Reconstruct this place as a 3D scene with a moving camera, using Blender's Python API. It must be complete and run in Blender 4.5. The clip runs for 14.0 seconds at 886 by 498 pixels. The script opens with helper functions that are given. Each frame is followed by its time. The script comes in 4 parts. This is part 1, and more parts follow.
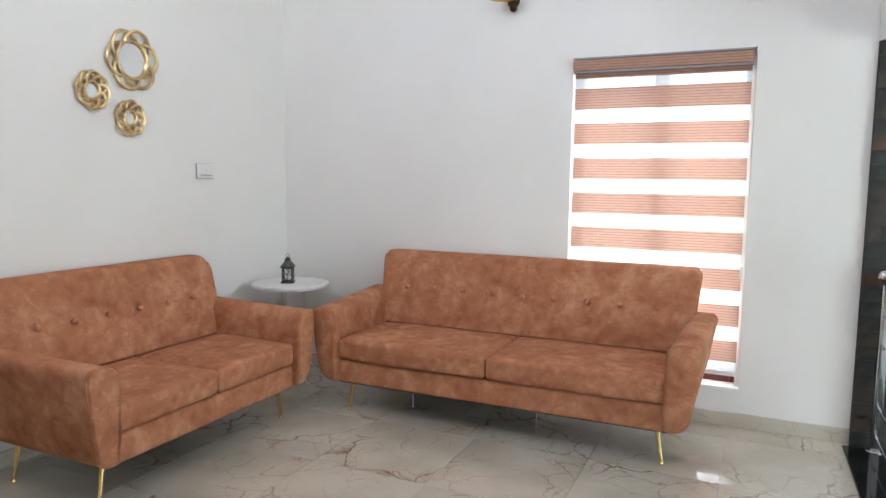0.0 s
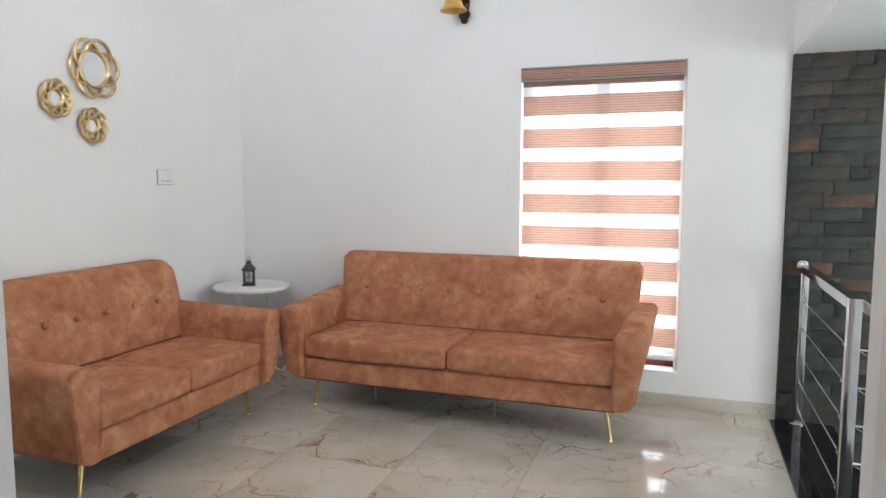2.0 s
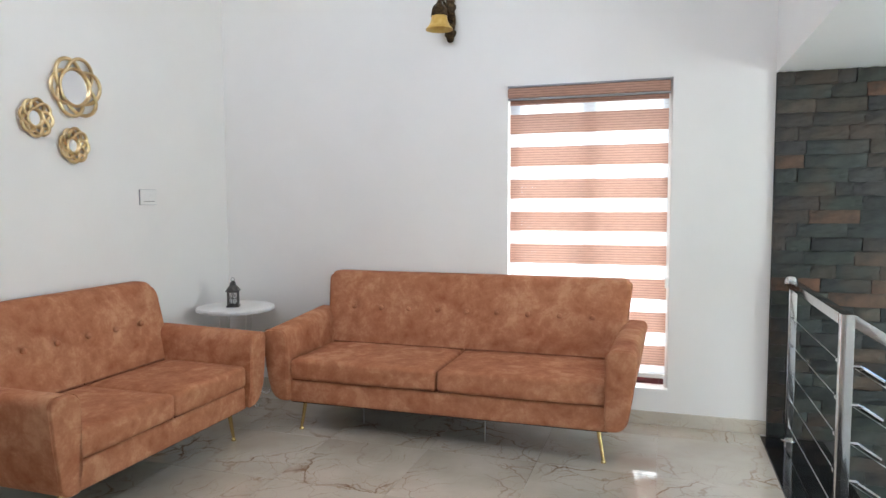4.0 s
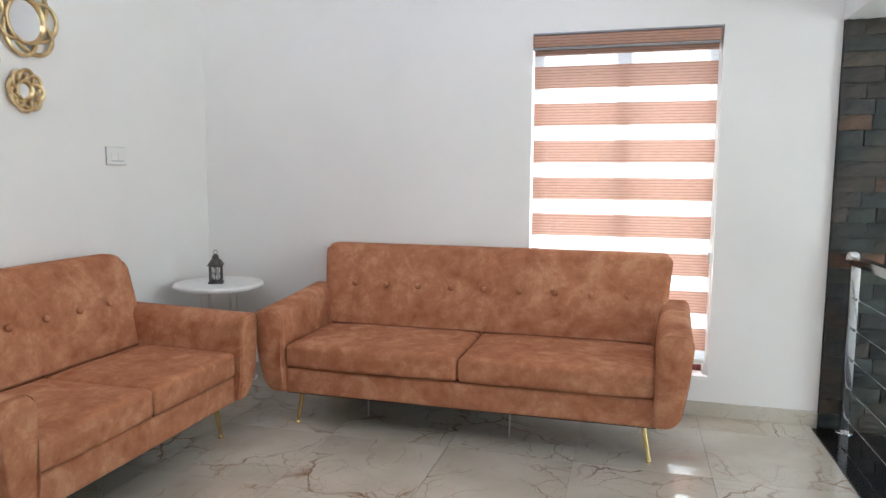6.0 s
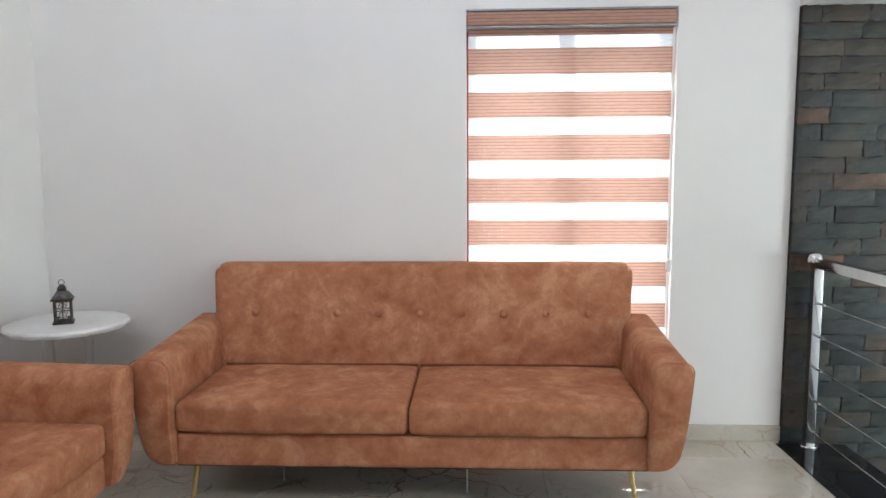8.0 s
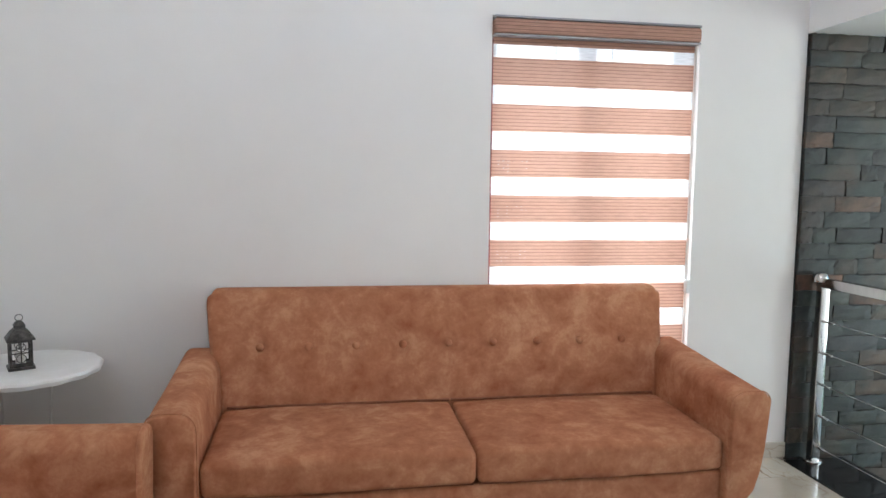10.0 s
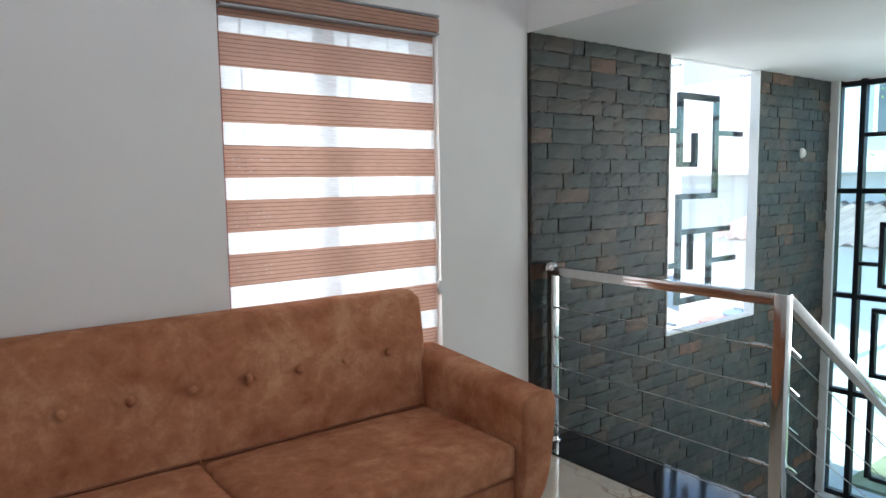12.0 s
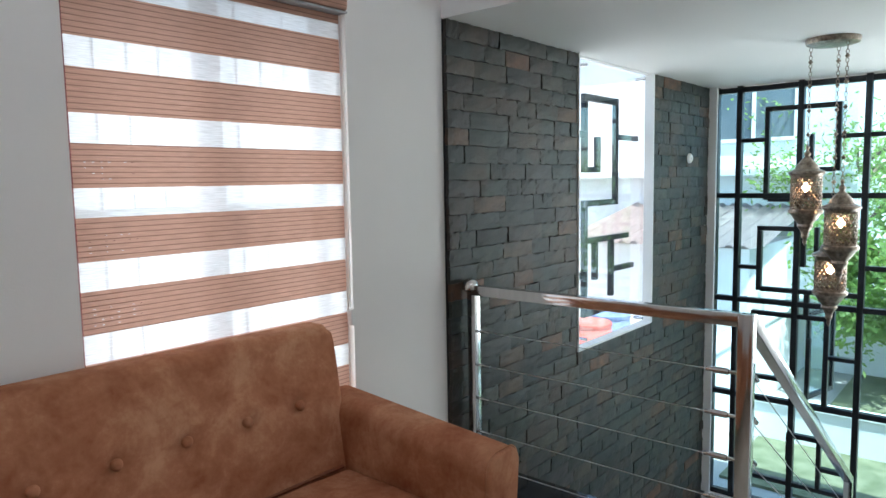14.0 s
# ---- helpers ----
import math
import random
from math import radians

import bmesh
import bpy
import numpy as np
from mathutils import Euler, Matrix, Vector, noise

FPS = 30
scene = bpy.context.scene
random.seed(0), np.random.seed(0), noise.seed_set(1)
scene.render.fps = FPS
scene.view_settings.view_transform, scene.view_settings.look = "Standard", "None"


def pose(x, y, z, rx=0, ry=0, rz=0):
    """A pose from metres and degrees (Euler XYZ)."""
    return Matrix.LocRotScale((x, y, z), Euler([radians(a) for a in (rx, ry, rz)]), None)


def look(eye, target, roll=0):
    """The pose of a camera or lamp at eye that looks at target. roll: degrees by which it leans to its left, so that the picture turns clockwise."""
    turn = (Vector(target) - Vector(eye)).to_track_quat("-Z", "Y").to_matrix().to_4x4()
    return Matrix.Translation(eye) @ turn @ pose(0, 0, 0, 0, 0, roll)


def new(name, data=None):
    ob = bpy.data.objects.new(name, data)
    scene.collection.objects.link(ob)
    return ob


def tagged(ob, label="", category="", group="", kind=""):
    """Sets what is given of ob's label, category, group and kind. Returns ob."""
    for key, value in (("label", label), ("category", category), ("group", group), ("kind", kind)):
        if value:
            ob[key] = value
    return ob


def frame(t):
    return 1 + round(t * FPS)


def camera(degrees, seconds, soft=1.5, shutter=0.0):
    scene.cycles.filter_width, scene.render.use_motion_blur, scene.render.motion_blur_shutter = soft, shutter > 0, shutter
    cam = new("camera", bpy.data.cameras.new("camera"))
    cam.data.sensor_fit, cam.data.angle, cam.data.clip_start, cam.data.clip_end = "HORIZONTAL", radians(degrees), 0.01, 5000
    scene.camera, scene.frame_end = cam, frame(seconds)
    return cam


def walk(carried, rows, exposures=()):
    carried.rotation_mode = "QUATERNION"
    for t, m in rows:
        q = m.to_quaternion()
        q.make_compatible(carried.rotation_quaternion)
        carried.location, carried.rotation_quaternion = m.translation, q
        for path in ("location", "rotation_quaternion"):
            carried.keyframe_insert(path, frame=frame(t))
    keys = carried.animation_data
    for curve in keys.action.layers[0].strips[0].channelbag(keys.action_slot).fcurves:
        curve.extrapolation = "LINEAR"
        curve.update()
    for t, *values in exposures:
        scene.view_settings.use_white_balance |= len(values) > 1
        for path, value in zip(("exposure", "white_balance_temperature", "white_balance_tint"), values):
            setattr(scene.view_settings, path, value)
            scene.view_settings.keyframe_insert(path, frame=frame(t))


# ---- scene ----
cam = camera(66.4, 14.0)
PATH = [
    (0, (0.066, 0.075, 1.366), (-0.759, 1.885, 1.16), 0.7),
    (0.5, (0.085, -0.044, 1.364), (-0.721, 1.775, 1.16), 0.6),
    (1, (0.069, -0.132, 1.357), (-0.753, 1.678, 1.14), 0.3),
    (1.5, (0.065, -0.154, 1.352), (-0.72, 1.674, 1.152), 0.2),
    (2, (0.054, -0.156, 1.364), (-0.613, 1.719, 1.169), 0.1),
    (2.5, (0.047, -0.146, 1.367), (-0.556, 1.755, 1.209), 0.0),
    (3, (0.043, -0.154, 1.362), (-0.563, 1.747, 1.223), -0.2),
    (3.5, (0.038, -0.152, 1.371), (-0.589, 1.743, 1.238), -0.3),
    (6, (-0.387, 0.269, 1.31), (-0.918, 2.184, 1.09), 0.3),
    (6.5, (-0.499, 0.453, 1.305), (-1.068, 2.361, 1.121), 0.1),
    (7, (-0.585, 0.594, 1.334), (-1.101, 2.513, 1.11), 0.8),
    (7.5, (-0.737, 0.729, 1.304), (-1.012, 2.697, 1.078), 0.5),
    (10, (-1.633, 1.139, 1.328), (-1.315, 3.105, 1.146), 0.7),
    (10.5, (-1.798, 1.271, 1.341), (-1.171, 3.161, 1.153), 1.2),
    (11, (-1.863, 1.365, 1.35), (-0.942, 3.13, 1.157), -0.2),
    (11.5, (-1.839, 1.498, 1.349), (-0.755, 3.166, 1.145), -0.6),
    (12, (-1.803, 1.641, 1.35), (-0.609, 3.233, 1.153), -0.9),
    (12.5, (-1.787, 1.749, 1.341), (-0.54, 3.301, 1.144), -0.7),
    (13, (-1.784, 1.926, 1.362), (-0.459, 3.41, 1.159), -0.4),
    (13.5, (-1.764, 2.056, 1.365), (-0.332, 3.436, 1.157), -0.8),
    (14, (-1.683, 2.188, 1.376), (-0.169, 3.48, 1.18), -1.0),
]
EXPOSURES = [(0, 2.90), (8, 2.85), (10, 2.78), (11, 2.68), (11.5, 2.34), (12, 2.06), (14, 1.92)]
walk(cam, [(t, look(eye, target, roll)) for t, eye, target, roll in PATH], EXPOSURES)

# ---- world, sun, exposure ----
world = bpy.data.worlds.new("sky")
scene.world = world
world.use_nodes = True
wn = world.node_tree
sky = wn.nodes.new("ShaderNodeTexSky")
sky.sky_type, sky.sun_disc = "NISHITA", False
sky.sun_elevation, sky.sun_rotation = radians(62), radians(208)
wn.links.new(sky.outputs[0], wn.nodes["Background"].inputs[0])
wn.nodes["Background"].inputs[1].default_value = 0.15
sun = new("sun", bpy.data.lights.new("sun", "SUN"))
sun.data.energy, sun.data.angle, sun.data.color = 3.8, radians(0.6), (1.0, 0.95, 0.88)
az, el = radians(208), radians(62)
SUN_FROM = Vector((math.sin(az) * math.cos(el), math.cos(az) * math.cos(el), math.sin(el)))
sun.matrix_world = look(SUN_FROM * 30, (0, 0, 0))


def area_fill(name, eye, target, width, height, watts, color):
    """An area lamp standing in for sky light at an opening; some openings are unseen additions."""
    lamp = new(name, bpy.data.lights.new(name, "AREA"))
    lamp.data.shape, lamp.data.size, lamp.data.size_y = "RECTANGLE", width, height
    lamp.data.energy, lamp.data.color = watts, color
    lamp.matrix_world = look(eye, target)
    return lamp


# Added lamp in a made-up high opening of the unseen south wall.
area_fill("hall_south_fill", (-1.9, 0.36, 3.45), (-1.9, 3.6, 0.5), 2.0, 0.85, 1.6, (1.0, 0.91, 0.82))
# Added lamp in a made-up clerestory above the stairwell beam, out of view.
area_fill("hall_east_fill", (0.67, 1.75, 3.52), (-2.0, 2.9, 0.2), 1.4, 1.1, 1.5, (1.0, 0.93, 0.86))
area_fill("stair_glass_light", (3.83, 2.2, 1.0), (0.0, 2.5, 1.1), 0.8, 1.8, 10.0, (0.90, 0.975, 1.0))
area_fill("blind_window_light", (-0.45, 4.345, 1.02), (-0.45, 0.0, 0.8), 0.90, 1.55, 6.5, (0.96, 0.98, 1.0))
# Added lamp in a made-up window of the unseen room behind the doorway.
area_fill("room_fill", (0.15, -3.12, 1.5), (0.15, 0.0, 1.5), 1.5, 1.2, 0.5, (0.95, 0.97, 1.0))


# ---- materials ----
def material(name, color=(0.8, 0.8, 0.8), rough=0.5, metal=0.0, color2=None, scale=4.0, detail=6.0, contrast=(0.35, 0.65),
             bump=0.0, bump_scale=60.0, rand=0.0, sheen=0.0, stretch=(1, 1, 1), coat=0.0, island=False, rough_var=0.0, nrough=0.62):
    """Principled material with two scales of noise in colour, fine relief and an optional shade for each piece."""
    m = bpy.data.materials.new(name)
    m.use_nodes = True
    t = m.node_tree
    b = t.nodes["Principled BSDF"]
    L, N = t.links.new, t.nodes.new
    b.inputs["Roughness"].default_value, b.inputs["Metallic"].default_value = rough, metal
    b.inputs["Sheen Weight"].default_value, b.inputs["Coat Weight"].default_value = sheen, coat
    b.inputs["Base Color"].default_value = (*color, 1)
    co = N("ShaderNodeTexCoord")
    mp = N("ShaderNodeMapping")
    mp.inputs["Scale"].default_value = stretch
    L(co.outputs["Object"], mp.inputs[0])
    out = None
    if color2:
        nz = N("ShaderNodeTexNoise")
        nz.inputs["Scale"].default_value, nz.inputs["Detail"].default_value = scale, detail
        nz.inputs["Roughness"].default_value = nrough
        L(mp.outputs[0], nz.inputs["Vector"])
        rp = N("ShaderNodeValToRGB")
        rp.color_ramp.elements[0].position, rp.color_ramp.elements[1].position = contrast
        rp.color_ramp.elements[0].color, rp.color_ramp.elements[1].color = (*color, 1), (*color2, 1)
        L(nz.outputs[0], rp.inputs[0])
        out = rp.outputs[0]
        if rough_var:
            mr = N("ShaderNodeMapRange")
            mr.inputs[3].default_value, mr.inputs[4].default_value = rough - rough_var, rough + rough_var
            L(nz.outputs[0], mr.inputs[0])
            L(mr.outputs[0], b.inputs["Roughness"])
    if rand:
        src = N("ShaderNodeNewGeometry").outputs["Random Per Island"] if island else N("ShaderNodeObjectInfo").outputs["Random"]
        hs = N("ShaderNodeHueSaturation")
        mr = N("ShaderNodeMapRange")
        mr.inputs[3].default_value, mr.inputs[4].default_value = 1 - rand, 1 + rand
        L(src, mr.inputs[0])
        L(mr.outputs[0], hs.inputs["Value"])
        if out:
            L(out, hs.inputs["Color"])
        else:
            hs.inputs["Color"].default_value = (*color, 1)
        out = hs.outputs[0]
    if out:
        L(out, b.inputs["Base Color"])
    if bump:
        nb = N("ShaderNodeTexNoise")
        nb.inputs["Scale"].default_value, nb.inputs["Detail"].default_value = bump_scale, 4
        L(mp.outputs[0], nb.inputs["Vector"])
        bp = N("ShaderNodeBump")
        bp.inputs["Strength"].default_value, bp.inputs["Distance"].default_value = bump, 0.004
        L(nb.outputs[0], bp.inputs["Height"])
        L(bp.outputs[0], b.inputs["Normal"])
    return m


def principled(m):
    return m.node_tree.nodes["Principled BSDF"]


def suede_material():
    """Brushed suede: redder where the nap lies flat, tan where it is rubbed up, in soft blotches at two scales."""
    m = material("terracotta_suede", (0.36, 0.12, 0.055), 0.92, bump=0.3, bump_scale=420, sheen=0.03)
    t = m.node_tree
    L, N = t.links.new, t.nodes.new
    b = principled(m)
    co = N("ShaderNodeTexCoord")
    mixed = None
    for scale, detail, dist, k in ((5.5, 5, 0.7, 0.52), (18.0, 6, 0.4, 0.34), (75.0, 5, 0.2, 0.14)):
        nz = N("ShaderNodeTexNoise")
        nz.inputs["Scale"].default_value, nz.inputs["Detail"].default_value = scale, detail
        nz.inputs["Roughness"].default_value, nz.inputs["Distortion"].default_value = 0.58, dist
        L(co.outputs["Object"], nz.inputs["Vector"])
        ml = N("ShaderNodeMath")
        ml.operation = "MULTIPLY_ADD"
        ml.inputs[1].default_value = k
        L(nz.outputs[0], ml.inputs[0])
        if mixed:
            L(mixed, ml.inputs[2])
        else:
            ml.inputs[2].default_value = 0.0
        mixed = ml.outputs[0]
    rp = N("ShaderNodeValToRGB")
    cr = rp.color_ramp
    cr.elements[0].position, cr.elements[0].color = 0.35, (0.318, 0.106, 0.052, 1)
    cr.elements[1].position, cr.elements[1].color = 0.65, (0.60, 0.314, 0.184, 1)
    cr.elements.new(0.51).color = (0.452, 0.190, 0.101, 1)
    L(mixed, rp.inputs[0])
    L(rp.outputs[0], b.inputs["Base Color"])
    b.inputs["Sheen Tint"].default_value = (0.9, 0.55, 0.40, 1)
    return m


M_WALL = material("white_wall_paint", (0.82, 0.795, 0.765), 0.62, color2=(0.855, 0.83, 0.80), scale=1.3, bump=0.12, bump_scale=180)
M_CEIL = material("ceiling_paint", (0.82, 0.82, 0.81), 0.6, color2=(0.85, 0.85, 0.84), scale=1.1, bump=0.08, bump_scale=150)
M_JAMB = material("door_frame_paint", (0.70, 0.665, 0.655), 0.42, color2=(0.74, 0.70, 0.69), scale=2.0, bump=0.1, bump_scale=120)
M_SUEDE = suede_material()
principled(M_SUEDE).inputs["Specular IOR Level"].default_value = 0.15
# Darker than the suede: seat piping, and shade drawn in the back crease.
M_PIPING_SHADE = material("terracotta_piping_and_crease_shade", (0.20, 0.066, 0.03), 0.85, color2=(0.27, 0.10, 0.05), scale=25)
# For the unseen black panels added under the sofas to soak up bounce.
M_ABSORBER = material("black_absorber_cloth", (0.012, 0.012, 0.012), 0.95, color2=(0.022, 0.021, 0.020), scale=60, bump=0.3, bump_scale=300)
M_BRASS = material("brushed_brass", (0.72, 0.52, 0.22), 0.24, 1.0, color2=(0.80, 0.60, 0.28), scale=30, rough_var=0.06)
M_GOLD = material("antique_gold", (0.40, 0.26, 0.12), 0.30, 0.9, color2=(0.78, 0.60, 0.34), scale=14, contrast=(0.25, 0.6), bump=0.25, bump_scale=90)
M_STEEL = material("polished_steel", (0.58, 0.57, 0.57), 0.12, 1.0, color2=(0.66, 0.65, 0.65), scale=40, stretch=(1, 1, 0.1), rough_var=0.04)
M_CABLE = material("steel_cable", (0.50, 0.50, 0.50), 0.35, 1.0, color2=(0.62, 0.62, 0.62), scale=200)
M_TRIM = material("grey_anodised_metal", (0.30, 0.30, 0.31), 0.4, 0.6, color2=(0.36, 0.36, 0.37), scale=20)
M_GRANITE = material("black_granite", (0.008, 0.008, 0.009), 0.08, color2=(0.025, 0.026, 0.028), scale=160, contrast=(0.5, 0.72))
M_BLACKMETAL = material("black_painted_metal", (0.012, 0.016, 0.022), 0.38, 0.3, color2=(0.022, 0.027, 0.034), scale=12, bump=0.1)
M_MAROON = material("maroon_window_paint", (0.115, 0.018, 0.022), 0.35, color2=(0.15, 0.028, 0.03), scale=9)
M_PLASTIC = material("white_switch_plastic", (0.80, 0.79, 0.76), 0.35, color2=(0.83, 0.82, 0.79), scale=5)
M_TABLETOP = material("white_table_stone", (0.78, 0.77, 0.75), 0.35, color2=(0.84, 0.83, 0.82), scale=14, bump=0.2, bump_scale=50)
M_WIRE = material("white_wire_enamel", (0.74, 0.72, 0.68), 0.4, color2=(0.80, 0.79, 0.76), scale=20)
M_PEWTER = material("dark_pewter", (0.045, 0.042, 0.040), 0.42, 0.7, color2=(0.16, 0.15, 0.14), scale=55, contrast=(0.4, 0.75), bump=0.3)
M_BRONZE = material("dark_bronze", (0.045, 0.028, 0.014), 0.4, 0.75, color2=(0.20, 0.13, 0.06), scale=60, contrast=(0.45, 0.8), bump=0.4)
M_PENDANT = material("antique_silver", (0.16, 0.12, 0.095), 0.3, 0.85, color2=(0.46, 0.38, 0.31), scale=40, contrast=(0.35, 0.7), bump=0.4)
M_GROUND = material("pale_yard_concrete", (0.36, 0.355, 0.34), 0.8, color2=(0.45, 0.44, 0.42), scale=0.5, bump=0.3, bump_scale=14)
M_HOUSE = material("weathered_white_render", (0.74, 0.76, 0.77), 0.7, color2=(0.62, 0.64, 0.65), scale=0.9, contrast=(0.45, 0.8), bump=0.2)
M_TIN = material("grey_tin_roof", (0.42, 0.37, 0.37), 0.5, 0.3, color2=(0.52, 0.45, 0.44), scale=2.5)
M_LEAF = material("leaves", (0.07, 0.16, 0.03), 0.5, color2=(0.15, 0.28, 0.06), scale=3, rand=0.35, island=True)
t_ = M_LEAF.node_tree
tl_, mx_leaf = t_.nodes.new("ShaderNodeBsdfTranslucent"), t_.nodes.new("ShaderNodeMixShader")
tl_.inputs[0].default_value, mx_leaf.inputs[0].default_value = (0.34, 0.48, 0.15, 1), 0.5
t_.links.new(principled(M_LEAF).outputs[0], mx_leaf.inputs[1])
t_.links.new(tl_.outputs[0], mx_leaf.inputs[2])
t_.links.new(mx_leaf.outputs[0], t_.nodes["Material Output"].inputs[0])
M_BARK = material("bark", (0.13, 0.10, 0.075), 0.9, color2=(0.2, 0.16, 0.12), scale=12, bump=0.6, bump_scale=30)
M_DARKROOM = material("tinted_pane", (0.10, 0.13, 0.15), 0.08, color2=(0.14, 0.17, 0.19), scale=0.8)
M_GRASS = material("grass", (0.10, 0.12, 0.06), 0.85, color2=(0.21, 0.22, 0.14), scale=6, bump=0.6, bump_scale=60)
M_RED = material("faded_red_plastic", (0.46, 0.14, 0.12), 0.5, color2=(0.40, 0.12, 0.10), scale=2)
M_BLUE = material("faded_blue_plastic", (0.12, 0.20, 0.38), 0.5, color2=(0.14, 0.23, 0.42), scale=2)
M_GROUT = material("grout", (0.42, 0.38, 0.33), 0.8, color2=(0.48, 0.44, 0.38), scale=30)
M_MORTAR = material("dark_mortar", (0.028, 0.030, 0.030), 0.95, color2=(0.045, 0.046, 0.045), scale=30, bump=0.5)


def stone_material(name, island):
    """Split slate: green-grey to charcoal with some rust, told apart stone by stone."""
    m = material(name, (0.5, 0.5, 0.5), 0.68, bump=0.45, bump_scale=34, stretch=(1, 1, 2.2))
    t = m.node_tree
    L, N = t.links.new, t.nodes.new
    b = principled(m)
    src = N("ShaderNodeNewGeometry").outputs["Random Per Island"] if island else N("ShaderNodeObjectInfo").outputs["Random"]
    rp = N("ShaderNodeValToRGB")
    cr = rp.color_ramp
    cr.elements[0].position, cr.elements[0].color = 0.0, (0.012, 0.015, 0.016, 1)
    cr.elements[1].position, cr.elements[1].color = 1.0, (0.120, 0.055, 0.030, 1)
    for p, c in ((0.15, (0.021, 0.028, 0.029)), (0.30, (0.033, 0.045, 0.047)), (0.45, (0.024, 0.036, 0.033)), (0.60, (0.044, 0.039, 0.033)), (0.72, (0.028, 0.031, 0.036)), (0.84, (0.042, 0.054, 0.050)), (0.92, (0.075, 0.056, 0.042))):
        cr.elements.new(p).color = (*c, 1)
    L(src, rp.inputs[0])
    co = N("ShaderNodeTexCoord")
    nz = N("ShaderNodeTexNoise")
    nz.inputs["Scale"].default_value, nz.inputs["Detail"].default_value = 11, 7
    L(co.outputs["Object"], nz.inputs["Vector"])
    r2 = N("ShaderNodeValToRGB")
    r2.color_ramp.elements[0].position, r2.color_ramp.elements[0].color = 0.3, (0.32, 0.34, 0.35, 1)
    r2.color_ramp.elements[1].position, r2.color_ramp.elements[1].color = 0.72, (1.75, 1.5, 1.28, 1)
    L(nz.outputs[0], r2.inputs[0])
    mx = N("ShaderNodeMix")
    mx.data_type, mx.blend_type = "RGBA", "MULTIPLY"
    mx.inputs[0].default_value = 1.0
    L(rp.outputs[0], mx.inputs[6])
    L(r2.outputs[0], mx.inputs[7])
    n3 = N("ShaderNodeTexNoise")
    n3.inputs["Scale"].default_value, n3.inputs["Detail"].default_value = 2.7, 5
    geo = N("ShaderNodeNewGeometry")
    L(geo.outputs["Position"], n3.inputs["Vector"])
    r3 = N("ShaderNodeMapRange")
    r3.inputs[1].default_value, r3.inputs[2].default_value, r3.inputs[4].default_value = 0.50, 0.68, 0.7
    L(n3.outputs[0], r3.inputs[0])
    rust = N("ShaderNodeMix")
    rust.data_type = "RGBA"
    L(r3.outputs[0], rust.inputs[0])
    L(mx.outputs[2], rust.inputs[6])
    rust.inputs[7].default_value = (0.078, 0.050, 0.033, 1)
    L(rust.outputs[2], b.inputs["Base Color"])
    b.inputs["Roughness"].default_value = 0.55
    return m


